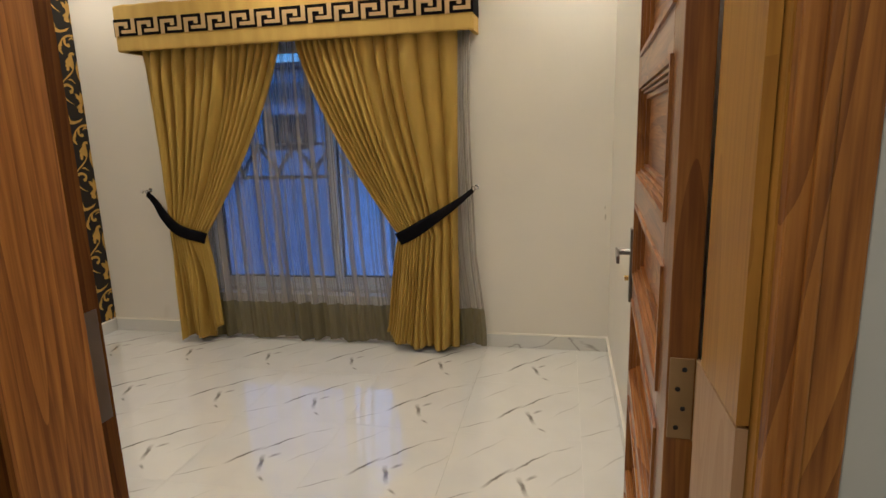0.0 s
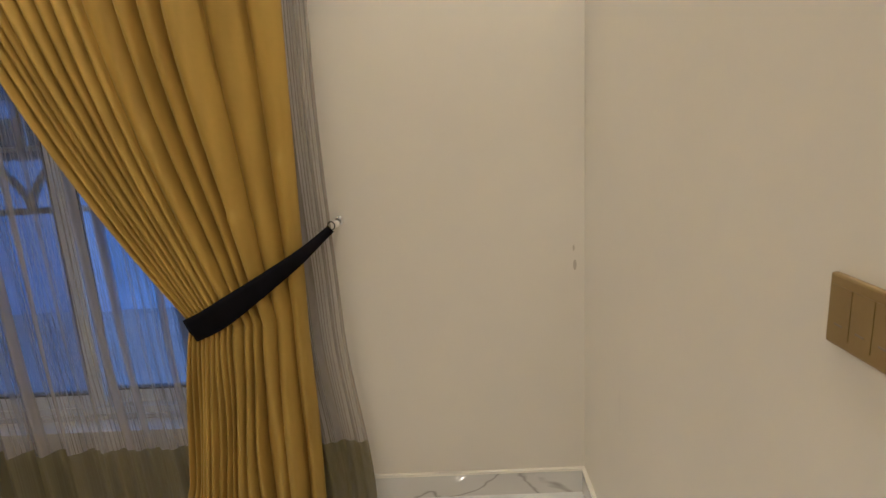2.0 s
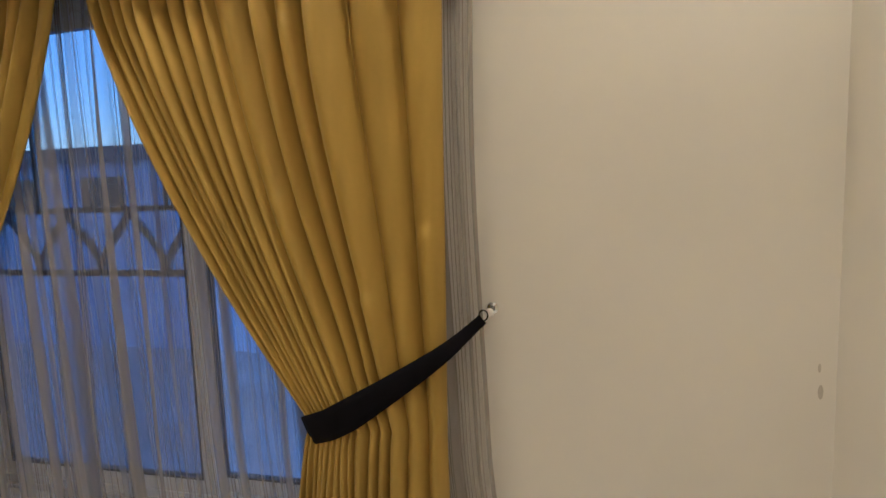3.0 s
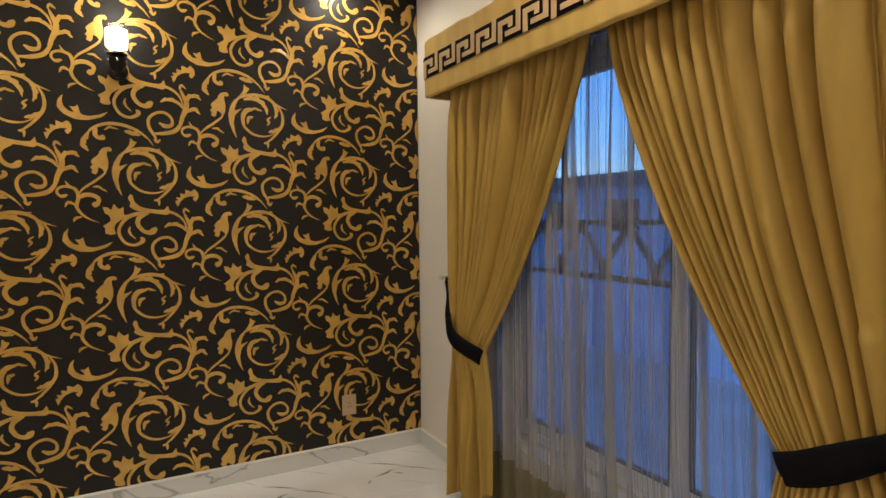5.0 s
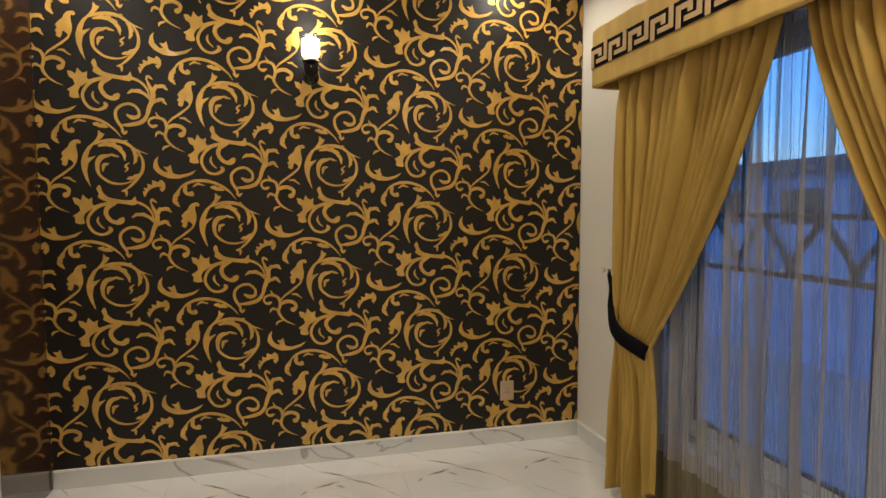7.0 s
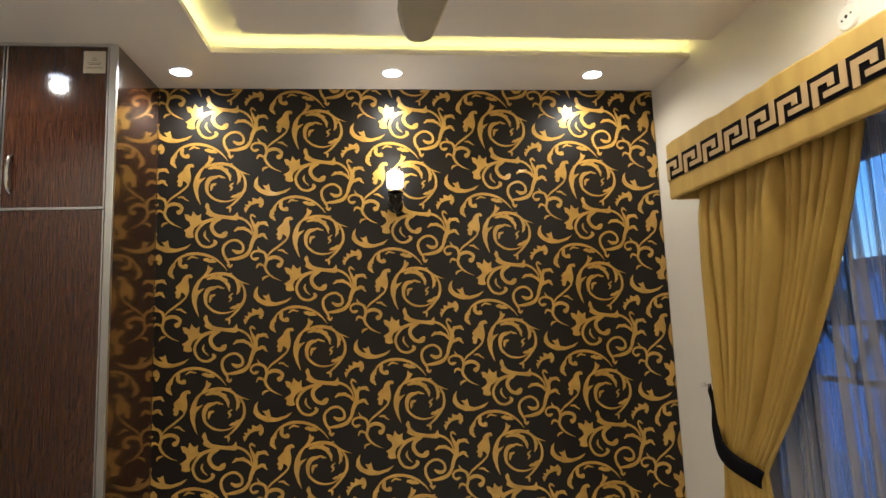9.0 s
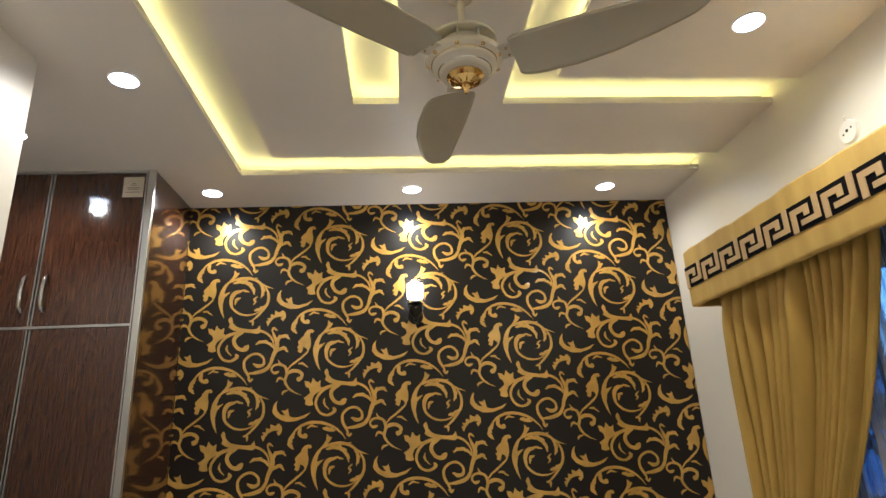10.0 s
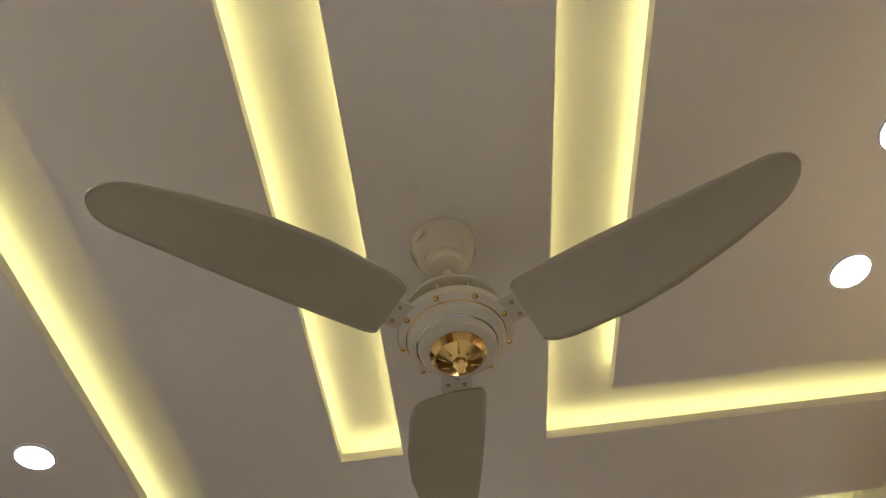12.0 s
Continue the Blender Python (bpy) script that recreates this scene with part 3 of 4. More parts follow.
scroll.stroke("curl", 17, 0, -27, -192, -82, -211, -115, -249, -122, -290, -97, -333, -55, -346, -20, -326, -28, -307)
scroll.stroke("leaf", 12, 1, -73, -255, -78, -283, -48, -318)
scroll.stroke("curl", 17, 0, 60, 159, 48, 196, 25, 238, 25, 279, 56, 308, 96, 313, 127, 288, 128, 255, 100, 246, 71, 261)
scroll.stroke("leaf", 14, 0, 44, 180, 61, 167, 74, 180)
scroll.stroke("lobe", 21, 0, 36, 206, 97, 211, 146, 229, 174, 272, 191, 318)
scroll.stroke("lobe", 25, 0, 163, -365, 179, -326, 195, -286, 198, -251, 182, -214, 168, -179)
scroll.stroke("leaf", 21, 2, 197, -263, 213, -223, 246, -217, 269, -235)
scroll.stroke("leaf", 19, 3, 79, -259, 110, -245, 152, -253, 187, -289)
scroll.stroke("leaf", 21, 2, 173, -317, 206, -294, 237, -284, 263, -309)
scroll.stroke("leaf", 13, 0, 168, -189, 177, -169, 200, -185)
PU, PV, OY, OZ = 0.5435, 0.625, -1.515, 1.650
verts, faces = [], []
for a in range(-3, 5):
    for b in range(-4, 4):
        oy, oz = OY + a * PU, OZ + (b + 0.5 * (a % 2)) * PV
        k = len(verts)
        verts += [(0.0042 + v[2], oy + v[0], oz + v[1]) for v in scroll.verts]
        faces += [tuple(i + k for i in f) for f in scroll.faces]
me = bpy.data.meshes.new("scroll_print")
me.from_pydata(verts, [], faces)
bm = bmesh.new()
bm.from_mesh(me)
for co, no in (((0, -2.938, 0), (0, -1, 0)), ((0, -0.006, 0), (0, 1, 0)), ((0, 0, 0.102), (0, 0, -1)), ((0, 0, H - 0.002), (0, 0, 1))):
    bmesh.ops.bisect_plane(bm, geom=bm.verts[:] + bm.edges[:] + bm.faces[:], plane_co=co, plane_no=no, clear_outer=True)
bm.normal_update()
for f in bm.faces:
    if f.normal.x < 0:
        f.normal_flip()
bm.to_mesh(me)
bm.free()
me.materials.append(M_GOLD)
sp = new("scroll_print", me)
sp.parent = paper
tagged(sp, "gold foil scrolls and leaves", "", "", "stuff")


# ---- skirting ----
def skirting(x0, y0, x1, y1, nx, ny):
    t, h = 0.012, 0.092
    s = structure("baseboard", boxed(x0, y0, 0, x1 + nx * t, y1 + ny * t, h), M_SKIRT, "white veined marble skirting with a cream bead on top", "baseboard")
    part("bead", boxed(x0, y0, h, x1 + nx * (t + 0.002), y1 + ny * (t + 0.002), h + 0.009), M_BEAD, s)


skirting(0, -2.93, 0, -0.012, 1, 0)
skirting(0, 0, W, 0, 0, -1)
skirting(W, -3.0, W, -0.012, -1, 0)
skirting(1.45, -3.0, DX0 - 0.07, -3.0, 0, 1)
skirting(1.45, -4.42, 1.45, -3.0, -1, 0)


# ---- window ----
win = tagged(thing("window_1", (0, 0.10, 0), "white sliding window with dusk outside", "window"), kind="structure")
part("window_frame", box(box(box(boxed(WX0, 0, WZ0, WX0 + 0.05, 0.07, WZ1), WX1 - 0.05, 0, WZ0, WX1, 0.07, WZ1), WX0 + 0.05, 0, WZ0, WX1 - 0.05, 0.07, WZ0 + 0.05),
     WX0 + 0.05, 0, WZ1 - 0.05, WX1 - 0.05, 0.07, WZ1), M_UPVC, win)


def sash(x0, x1, y, name="sash"):
    z0, z1, w, t = WZ0 + 0.052, WZ1 - 0.052, 0.052, 0.028
    s = part(name, box(box(box(boxed(x0, y, z0, x0 + w, y + t, z1, bevel=0.003), x1 - w, y, z0, x1, y + t, z1), x0 + w, y, z0, x1 - w, y + t, z0 + w), x0 + w, y, z1 - w, x1 - w, y + t, z1), M_UPVC, win)
    sl = bmesh.new()
    g = 0.008
    box(sl, x0 + w, y - 0.001, z0 + w, x0 + w + g, y + t, z1 - w)
    box(sl, x1 - w - g, y - 0.001, z0 + w, x1 - w, y + t, z1 - w)
    box(sl, x0 + w + g, y - 0.001, z0 + w, x1 - w - g, y + t, z0 + w + g)
    part("seal", sl, M_SEAL, s)
    p = part("pane", boxed(x0 + w + g, y + 0.012, z0 + w + g, x1 - w - g, y + 0.017, z1 - w), M_PANE, s)
    p.visible_shadow = False


sash(WX0 + 0.052, 1.88, 0.004)
sash(1.83, WX1 - 0.052, 0.038)
screen = part("fly_screen", boxed(WX0 + 0.052, 0.070, WZ0 + 0.052, 1.86, 0.071, WZ1 - 0.052), M_MESH, win, "fine dark insect mesh")
screen.visible_shadow = False
part("window_sill", boxed(WX0 + 0.001, -0.012, WZ0 + 0.001, WX1 - 0.001, 0.098, WZ0 + 0.022, bevel=0.003), M_SKIRT, win, "marble window sill")

# iron grille outside the panes
gr = thing("window_grille", (0, 0.19, 0), "white painted iron window grille with ogee arches", "grille")
GZ0, GZ1 = 1.165, 1.40
part("bottom_rail", boxed(WX0, -0.008, GZ0 - 0.012, WX1, 0.008, GZ0 + 0.012), M_GRILLE, gr)
part("top_rail", boxed(WX0, -0.008, GZ1 - 0.010, WX1, 0.008, GZ1 + 0.010), M_GRILLE, gr)
for k in range(7):
    xc = WX0 + 0.12 + k * 0.283
    if xc > WX1:
        break
    for sgn in (-1, 1):
        pts = []
        for i in range(15):
            t = i / 14
            pts.append((min(WX1, max(WX0, xc + sgn * (0.135 * (1 - t) ** 1.0 * (1 + 0.25 * math.sin(math.pi * t)) + 0.004))), 0, GZ0 + 0.012 + (GZ1 - GZ0 - 0.024) * t))
        part("ogee_bar", tube(bmesh.new(), pts, 0.016, 8), M_GRILLE, gr)
for k in range(3):
    x = WX0 + 0.28 + k * 0.567
    part("upright", boxed(x - 0.009, -0.007, GZ1, x + 0.009, 0.007, WZ1), M_GRILLE, gr)

# ---- outside ----
structure("ground", boxed(-120, 1.2, -3.4, 120, 400, -3.2), M_GROUND, "pale concrete paving far below the window", "ground")
house = thing("opposite_house", (1.0, 13.0, -3.2), "flat-roofed house across the street, render tinted blue for dusk shade", "house")
part("wall", boxed(-60, 0, 0, 60, 8, 5.65), M_HOUSE, house)
part("parapet", boxed(-60.2, -0.2, 5.65, 60.2, 8.2, 6.1), M_HOUSE2, house, "dark parapet band")
part("roof_room", boxed(-9.5, 2.0, 5.6, -5.0, 6.0, 6.75), M_HOUSE, house)
part("roof_slab", boxed(-9.9, 1.6, 6.75, -4.6, 6.4, 6.9), M_HOUSE2, house)
part("water_tank", lathe(bmesh.new(), [(0.6, 6.1), (0.65, 6.2), (0.65, 6.55), (0.25, 6.75)], 24, pose(-3.0, 3, 0)), M_HOUSE2, house)
for k in range(9):
    x = -19.0 + k * 3.1
    part("window", boxed(x, -0.03, 4.15, x + 1.5, 0.0, 5.2), M_DARKPANE, house, "dark unlit window")
    part("pier", boxed(-19.8 + k * 3.1, -0.10, 0, -19.5 + k * 3.1, 0.0, 5.65), M_HOUSE, house)

# ---- curtains ----
def smooth(t):
    t = min(1.0, max(0.0, t))
    return t * t * (3 - 2 * t)


def cloth_sheet(name, zs, xl, xr, yfun, cols, mat_, parent=None, thick=0.0016, fullness=2.0, label=""):
    """A hanging cloth: at each height it runs from xl(z) to xr(z), at depth yfun(s, z)."""
    bm = bmesh.new()
    uv = bm.loops.layers.uv.new("UVMap")
    rows = []
    for z in zs:
        a, b = xl(z), xr(z)
        rows.append([bm.verts.new((a + (b - a) * (k / cols), *yfun(k / cols, z))) for k in range(cols + 1)])
    for i, (r0, r1) in enumerate(zip(rows, rows[1:])):
        for k in range(cols):
            f = bm.faces.new((r0[k], r0[k + 1], r1[k + 1], r1[k]))
            f.smooth = True
            for lo, (kk, ii) in zip(f.loops, ((k, i), (k + 1, i), (k + 1, i + 1), (k, i + 1))):
                lo[uv].uv = (kk / cols * fullness, zs[ii])
    me = bpy.data.meshes.new(name)
    bm.to_mesh(me)
    bm.free()
    me.materials.append(mat_)
    ob = new(name, me)
    ob.parent = parent
    if thick:
        sol = ob.modifiers.new("thickness", "SOLIDIFY")
        sol.thickness, sol.offset = thick, 0
    return tagged(ob, label)


ZTOP, ZWAIST, ZHEM = 2.10, 0.80, 0.025


def curtain(name, side, xo_top, xo_waist, xo_hem, xi_top, xi_waist, xi_hem, broad, fine, seed, label):
    """o: outer edge, i: inner edge. Broad folds near the outer edge, fine ones gathered inwards."""
    rnd = random.Random(seed)
    widths = [rnd.uniform(1.0, 2.3) if side > 0 else rnd.uniform(0.9, 1.25) for _ in range(broad)] + [rnd.uniform(0.45, 0.85) for _ in range(fine)]
    n = len(widths)
    marks = np.concatenate([[0.0], np.cumsum(widths)]) / sum(widths)
    deep = [rnd.uniform(0.55, 1.15) for _ in range(n + 2)]
    phase = [rnd.uniform(0, 6.28) for _ in range(n + 2)]
    crease = [rnd.uniform(0.45, 1.0) for _ in range(n + 2)]
    stand = [rnd.uniform(-0.5, 1.0) * (0.030 if side < 0 else 0.018) * (-1) ** k for k in range(n + 2)]

    def edge(top, waist, hem, power):
        def f(z):
            if z >= ZWAIST:
                t = (ZTOP - z) / (ZTOP - ZWAIST)
                return top + (waist - top) * (t ** power)
            t = (ZWAIST - z) / (ZWAIST - ZHEM)
            return waist + (hem - waist) * (t ** 0.75)
        return f

    xo, xi = edge(xo_top, xo_waist, xo_hem, 1.0), edge(xi_top, xi_waist, xi_hem, 1.4 if side > 0 else 1.35)

    def yfun(s, z):
        # s runs from the outer edge (0) to the inner edge (1)
        tight = math.exp(-((z - ZWAIST) / 0.20) ** 2)
        below = smooth((ZWAIST - z) / 0.5)
        width = abs(xi(z) - xo(z))
        s2 = min(1.0, max(0.0, s + (0.006 + 0.016 * below) * math.sin(5.2 * z + 8 * s + seed) * s * (1 - s) * 4))
        u = float(np.interp(s2, marks, range(n + 1)))
        i = min(n - 1, int(u))
        f = u - i
        lam = width * (marks[i + 1] - marks[i])
        ridge = math.sin(math.pi * f) ** 0.8
        near = i + (1 if f > 0.5 else -1)
        push = stand[i] + (stand[min(n, max(0, near))] - stand[i]) * smooth(abs(f - 0.5)) * 1.0
        wave = 0.78 + 0.22 * math.sin(2.6 * z + phase[i])
        depth = min(0.050, (0.26 if side < 0 else 0.34 if lam > 0.08 else 0.58) * lam + 0.004) * deep[i] * wave * (1 - 0.45 * tight)
        depth *= 0.35 + 0.65 * smooth((ZTOP - z) / 0.22)
        sink = min(0.052 if side < 0 else 0.036, 0.8 * lam) * (crease[i] * (1 - f) ** 4 + crease[i + 1] * f ** 4)
        minor = 0.10 * depth * math.sin(math.pi * 2 * f + phase[i] + 1.3 * z) * math.sin(math.pi * f)
        y = 0.012 - depth * ridge + sink + minor + push * (1 - 0.95 * tight) * smooth((ZTOP + 0.1 - z) / 0.3)
        slow = 0.014 * math.sin(2 * math.pi * (s * 2.6 + 0.1 * math.sin(2 * z)) + seed) * smooth((ZTOP - z) / 0.5) * (1 - 0.6 * tight)
        loose = below * 0.030 * math.sin(2 * math.pi * (s * (2.4 if side < 0 else 3.2)) + 1.1 * seed + 1.5 * z)
        belly = -0.015 * math.sin(math.pi * s) - 0.034 * tight * math.sin(math.pi * s) ** 0.7
        lift = 0.0
        if z < 0.2:
            h = smooth((0.2 - z) / 0.2)
            lift = 0.022 * h * (0.5 + 0.5 * math.sin(2 * math.pi * s * 3.3 + seed)) + (0.11 if side < 0 else 0.075) * h * smooth((s - 0.66) / 0.34)
        return (-0.165 + y + slow + loose + belly, z + lift)

    zs = [ZTOP - (ZTOP - ZHEM) * (i / 110) for i in range(111)]
    t = thing(name, (0, 0, 0), label, "curtain", "gold curtains of the window")
    cloth_sheet("curtain_panel", zs, xo, xi, yfun, n * 20, M_CURT, t, fullness=3.0)
    return t


curtain("curtain", -1, 0.622, 0.695, 0.705, 1.655, 0.985, 1.045, 8, 7, 3, "ochre gold pleated curtain, tied back beside the black wallpaper")
curtain("curtain", 1, 2.815, 2.785, 2.775, 1.755, 2.395, 2.27, 6, 9, 12, "ochre gold pleated curtain, tied back beside the plain wall")

# sheer voile behind
sheer = thing("sheer_curtain", (0, 0, 0), "grey striped see-through voile with olive hem behind gold curtains", "curtain")


def sheer_y(s, z):
    u = s * 19
    big = 0.5 + 0.5 * math.sin(s * 17.0 + 1.3 * math.sin(z * 1.1))
    y = 0.024 * math.sin(2 * math.pi * u + 0.8 * math.sin(3 * s + 1.6 * z)) * (0.35 + big) + 0.006 * math.sin(2 * math.pi * u * 2.7 + 2 * z)
    lift = 0.012 * math.sin(s * 41) * smooth((0.3 - z) / 0.3)
    return (-0.070 + y, z + lift)


shl, shr = (lambda z: 0.72), (lambda z: 2.885 + 0.012 * math.sin(z * 3.0) + 0.07 * smooth((0.75 - z) / 0.75))
cloth_sheet("voile_panel", [2.09 - 1.80 * i / 40 for i in range(41)], shl, shr, sheer_y, 420, M_VOILE, sheer, thick=0.0, fullness=3.0)
cloth_sheet("hem_band", [0.29 - 0.265 * i / 10 for i in range(11)], shl, shr, sheer_y, 420, M_HEM, sheer, thick=0.0, fullness=3.0, label="denser olive hem")

# pelmet box covered in cloth
PX0, PX1, PZ0, PZ1, PY = 0.53, 2.925, 2.045, 2.338, -0.225
pel = thing("pelmet", (0, 0, 0), "padded ochre cloth pelmet with black and gold key-pattern band", "pelmet")
bm = bmesh.new()
box(bm, PX0, PY, PZ0, PX1, PY + 0.028, PZ1, bevel=0.010)
for k in range(1, 60):
    x = PX0 + (PX1 - PX0) * k / 60
    bmesh.ops.bisect_plane(bm, geom=bm.verts[:] + bm.edges[:] + bm.faces[:], plane_co=(x, 0, 0), plane_no=(1, 0, 0))
for v in bm.verts:
    q = math.sin(9.0 * v.co.x + 1.0) + 0.6 * math.sin(23.0 * v.co.x) + 0.5 * math.sin(41.0 * v.co.x + 2.0)
    if v.co.z > (PZ0 + PZ1) / 2:
        v.co.z += 0.0035 * q - 0.002
    else:
        v.co.z += 0.0014 * math.sin(31.0 * v.co.x)
box(bm, PX0, PY + 0.030, PZ0, PX0 + 0.026, 0, PZ1)
box(bm, PX1 - 0.026, PY + 0.030, PZ0, PX1, 0, PZ1)
box(bm, PX0 + 0.028, PY + 0.030, PZ1 - 0.02, PX1 - 0.028, 0, PZ1)
part("padded_board", bm, M_PELM, pel)
KZ0, KZ1 = 2.140, 2.248
bm = bmesh.new()
box(bm, PX0 + 0.001, PY - 0.003, KZ0, PX1 - 0.001, PY + 0.002, KZ1)
box(bm, PX0 - 0.003, PY, KZ0, PX0 + 0.002, -0.002, KZ1)
box(bm, PX1 - 0.002, PY, KZ0, PX1 + 0.003, -0.002, KZ1)
part("black_band", bm, M_BLACK, pel, "black band")
KW, KH = (PX1 - PX0) / 14, KZ1 - KZ0


def key_motif(w, h):
    bm = bmesh.new()
    t = 0.15 * w

    def r(x0, z0, x1, z1):
        box(bm, x0 * w, -0.0035, z0 * h, x1 * w, 0.0, z1 * h)
    r(0.04, 0.0, 0.20, 0.82)
    r(0.20, 0.62, 0.62, 0.82)
    r(0.46, 0.45, 0.62, 0.62)
    r(0.77, 0.16, 0.93, 1.0)
    r(0.33, 0.16, 0.77, 0.35)
    return bm


km = part("key_motif", key_motif(KW, KH), M_KEYG, pel, "gold key motif")
km.location = (PX0, PY - 0.003, KZ0)
for k in range(1, 14):
    o = new("key_motif", km.data)
    o.parent = pel
    o.location = (PX0 + k * KW, PY - 0.003, KZ0)
side = part("key_motif", key_motif(0.10, KH), M_KEYG, pel)
side.matrix_basis = pose(PX0 - 0.003, -0.01, KZ0, 0, 0, -90)
side2 = new("key_motif", side.data)
side2.parent = pel
side2.matrix_basis = pose(PX0 - 0.003, -0.115, KZ0, 0, 0, -90)
rail = thing("curtain_rail", (0, 0, 0), "steel curtain rail inside the pelmet", "curtain rail")
part("rod", tube(bmesh.new(), [(PX0 + 0.03, -0.12, 2.17), (PX1 - 0.03, -0.12, 2.17)], 0.010), M_STEEL, rail)


# tiebacks and their knobs
def strap(name, path, width, label):
    bm = bmesh.new()
    rows = []
    for i, (x, y, z) in enumerate(path):
        t = i / (len(path) - 1)
        w = width(t)
        a, b = Vector(path[max(0, i - 1)]), Vector(path[min(len(path) - 1, i + 1)])
        d = b - a
        up = Vector((-d.z, 0, d.x))
        up = up.normalized() if up.length > 1e-4 else Vector((0, 0, 1))
        if up.z < 0:
            up = -up
        rows.append([bm.verts.new(Vector((x, y - 0.006 * math.sin(math.pi * j / 4), z)) + up * w * (j / 4 - 0.5)) for j in range(5)])
    for r0, r1 in zip(rows, rows[1:]):
        for j in range(4):
            bm.faces.new((r0[j], r0[j + 1], r1[j + 1], r1[j])).smooth = True
    th = thing(name, (0, 0, 0), label, "curtain tieback", "black tiebacks")
    ob = part("velvet_band", bm, M_BLACK, th)
    s = ob.modifiers.new("thickness", "SOLIDIFY")
    s.thickness = 0.006
    x, y, z = path[0]
    ring = [(x + 0.012 * math.cos(a), y + 0.005, z + 0.008 + 0.014 * math.sin(a)) for a in (2 * math.pi * k / 14 for k in range(15))]
    part("loop", tube(bmesh.new(), ring, 0.002, 6), M_BLACK, th)
    return th


def curve3(pts, per=8):
    out = []
    p = [Vector(q) for q in pts]
    ext = [2 * p[0] - p[1], *p, 2 * p[-1] - p[-2]]
    for i in range(len(p) - 1):
        a, b, c, d = ext[i:i + 4]
        for k in range(per):
            t = k / per
            out.append(0.5 * (2 * b + (c - a) * t + (2 * a - 5 * b + 4 * c - d) * t * t + (3 * b - a - 3 * c + d) * t ** 3))
    out.append(p[-1])
    return out


strap("tieback", curve3([(2.885, -0.092, 1.09), (2.79, -0.192, 1.015), (2.62, -0.232, 0.905), (2.50, -0.226, 0.832), (2.392, -0.165, 0.776)]),
      lambda t: 0.030 + 0.056 * smooth(t / 0.7), "black velvet tieback pulled up taut to a wall knob")
strap("tieback", curve3([(0.500, -0.090, 1.085), (0.585, -0.125, 1.025), (0.685, -0.185, 0.940), (0.83, -0.235, 0.842), (0.993, -0.178, 0.772)]),
      lambda t: 0.042 + 0.038 * smooth(t / 0.7), "black velvet tieback sagging from a wall knob")
for x, reach in ((0.464, 0.088), (2.897, 0.055)):
    k = thing("curtain_holdback", (x, 0, 1.10), "small pale holdback knob with chrome stem on the wall", "curtain holdback", "curtain holdbacks")
    m = pose(0, 0, 0, 90)
    part("base_plate", lathe(bmesh.new(), [(0.016, 0), (0.016, 0.004), (0.008, 0.007)], 24, m), M_CHROME, k)
    part("stem", lathe(bmesh.new(), [(0.005, 0.007), (0.005, reach)], 16, m), M_CHROME, k)
    part("knob", lathe(bmesh.new(), [(0.007, reach), (0.011, reach + 0.003), (0.013, reach + 0.009), (0.011, reach + 0.016), (0.004, reach + 0.019)], 24, m), M_PEARL, k, "pale glossy knob")


# ---- wall fittings ----
rose = thing("ceiling_rose_socket", (1.508, 0, 2.505), "round white three-hole socket plate high on the window wall", "socket")
m = pose(0, 0, 0, 90)
part("plate", lathe(bmesh.new(), [(0.047, 0), (0.047, 0.006), (0.042, 0.012), (0.01, 0.013)], 36, m), M_WHITE, rose)
for dx, dz, r in ((-0.020, -0.004, 0.004), (0.0, 0.004, 0.007), (0.022, 0.008, 0.004)):
    part("hole", lathe(bmesh.new(), [(r, 0.0128), (r, 0.0140)], 12, pose(dx, 0, dz) @ m), M_SEAL, rose)
part("hook", tube(bmesh.new(), [(0.0, -0.001, 0.045), (0.0, -0.010, 0.052), (0.0, -0.012, 0.062), (0.0, -0.004, 0.066)], 0.003, 8), M_WHITE, rose)

sw = thing("light_switch", (W, -1.412, 1.188), "gold-toned rectangular switch plate on the plain wall", "switch")
part("plate", boxed(-0.010, -0.078, -0.043, 0, 0.078, 0.043, bevel=0.003), M_SWITCH, sw)
for k in range(4):
    y = -0.054 + 0.036 * k
    rk = part("rocker", boxed(-0.0112, y - 0.0172, -0.030, -0.0102, y + 0.0172, 0.030), M_SWITCH, sw)
    part("mark", boxed(-0.0118, y - 0.007, -0.017, -0.0114, y + 0.007, -0.0145), M_INK, rk)

so = thing("wall_socket", (0.0045, -0.480, 0.325), "beige socket plate on the black and gold wallpaper", "socket")
part("plate", boxed(0, -0.043, -0.060, 0.009, 0.043, 0.060, bevel=0.003), M_BEIGE, so)
part("insert", boxed(0.0092, -0.026, -0.032, 0.0115, 0.026, 0.032, bevel=0.001), M_BEIGE, so)
for dy, dz in ((-0.01, -0.008), (0.01, -0.008), (0, 0.012)):
    part("hole", boxed(0.0117, dy - 0.003, dz - 0.003, 0.0122, dy + 0.003, dz + 0.003), M_SEAL, so)

lampt = thing("wall_lamp", (0.004, -1.617, 2.15), "glowing glass cylinder wall lamp on a black bracket", "lamp")
part("back_plate", lathe(bmesh.new(), [(0.045, 0), (0.045, 0.008), (0.03, 0.016)], 28, pose(0, 0, -0.005, 0, 90)), M_IRON, lampt)
part("arm", tube(bmesh.new(), curve3([(0.012, 0, -0.01), (0.05, 0, -0.035), (0.09, 0, -0.02), (0.095, 0, 0.02)]), 0.009, 10), M_IRON, lampt)
part("cup", lathe(bmesh.new(), [(0.008, -0.055), (0.014, -0.045), (0.012, -0.03), (0.032, -0.012), (0.044, 0.03), (0.030, 0.045), (0.046, 0.052)], 32, pose(0.095, 0, 0)), M_IRON, lampt)
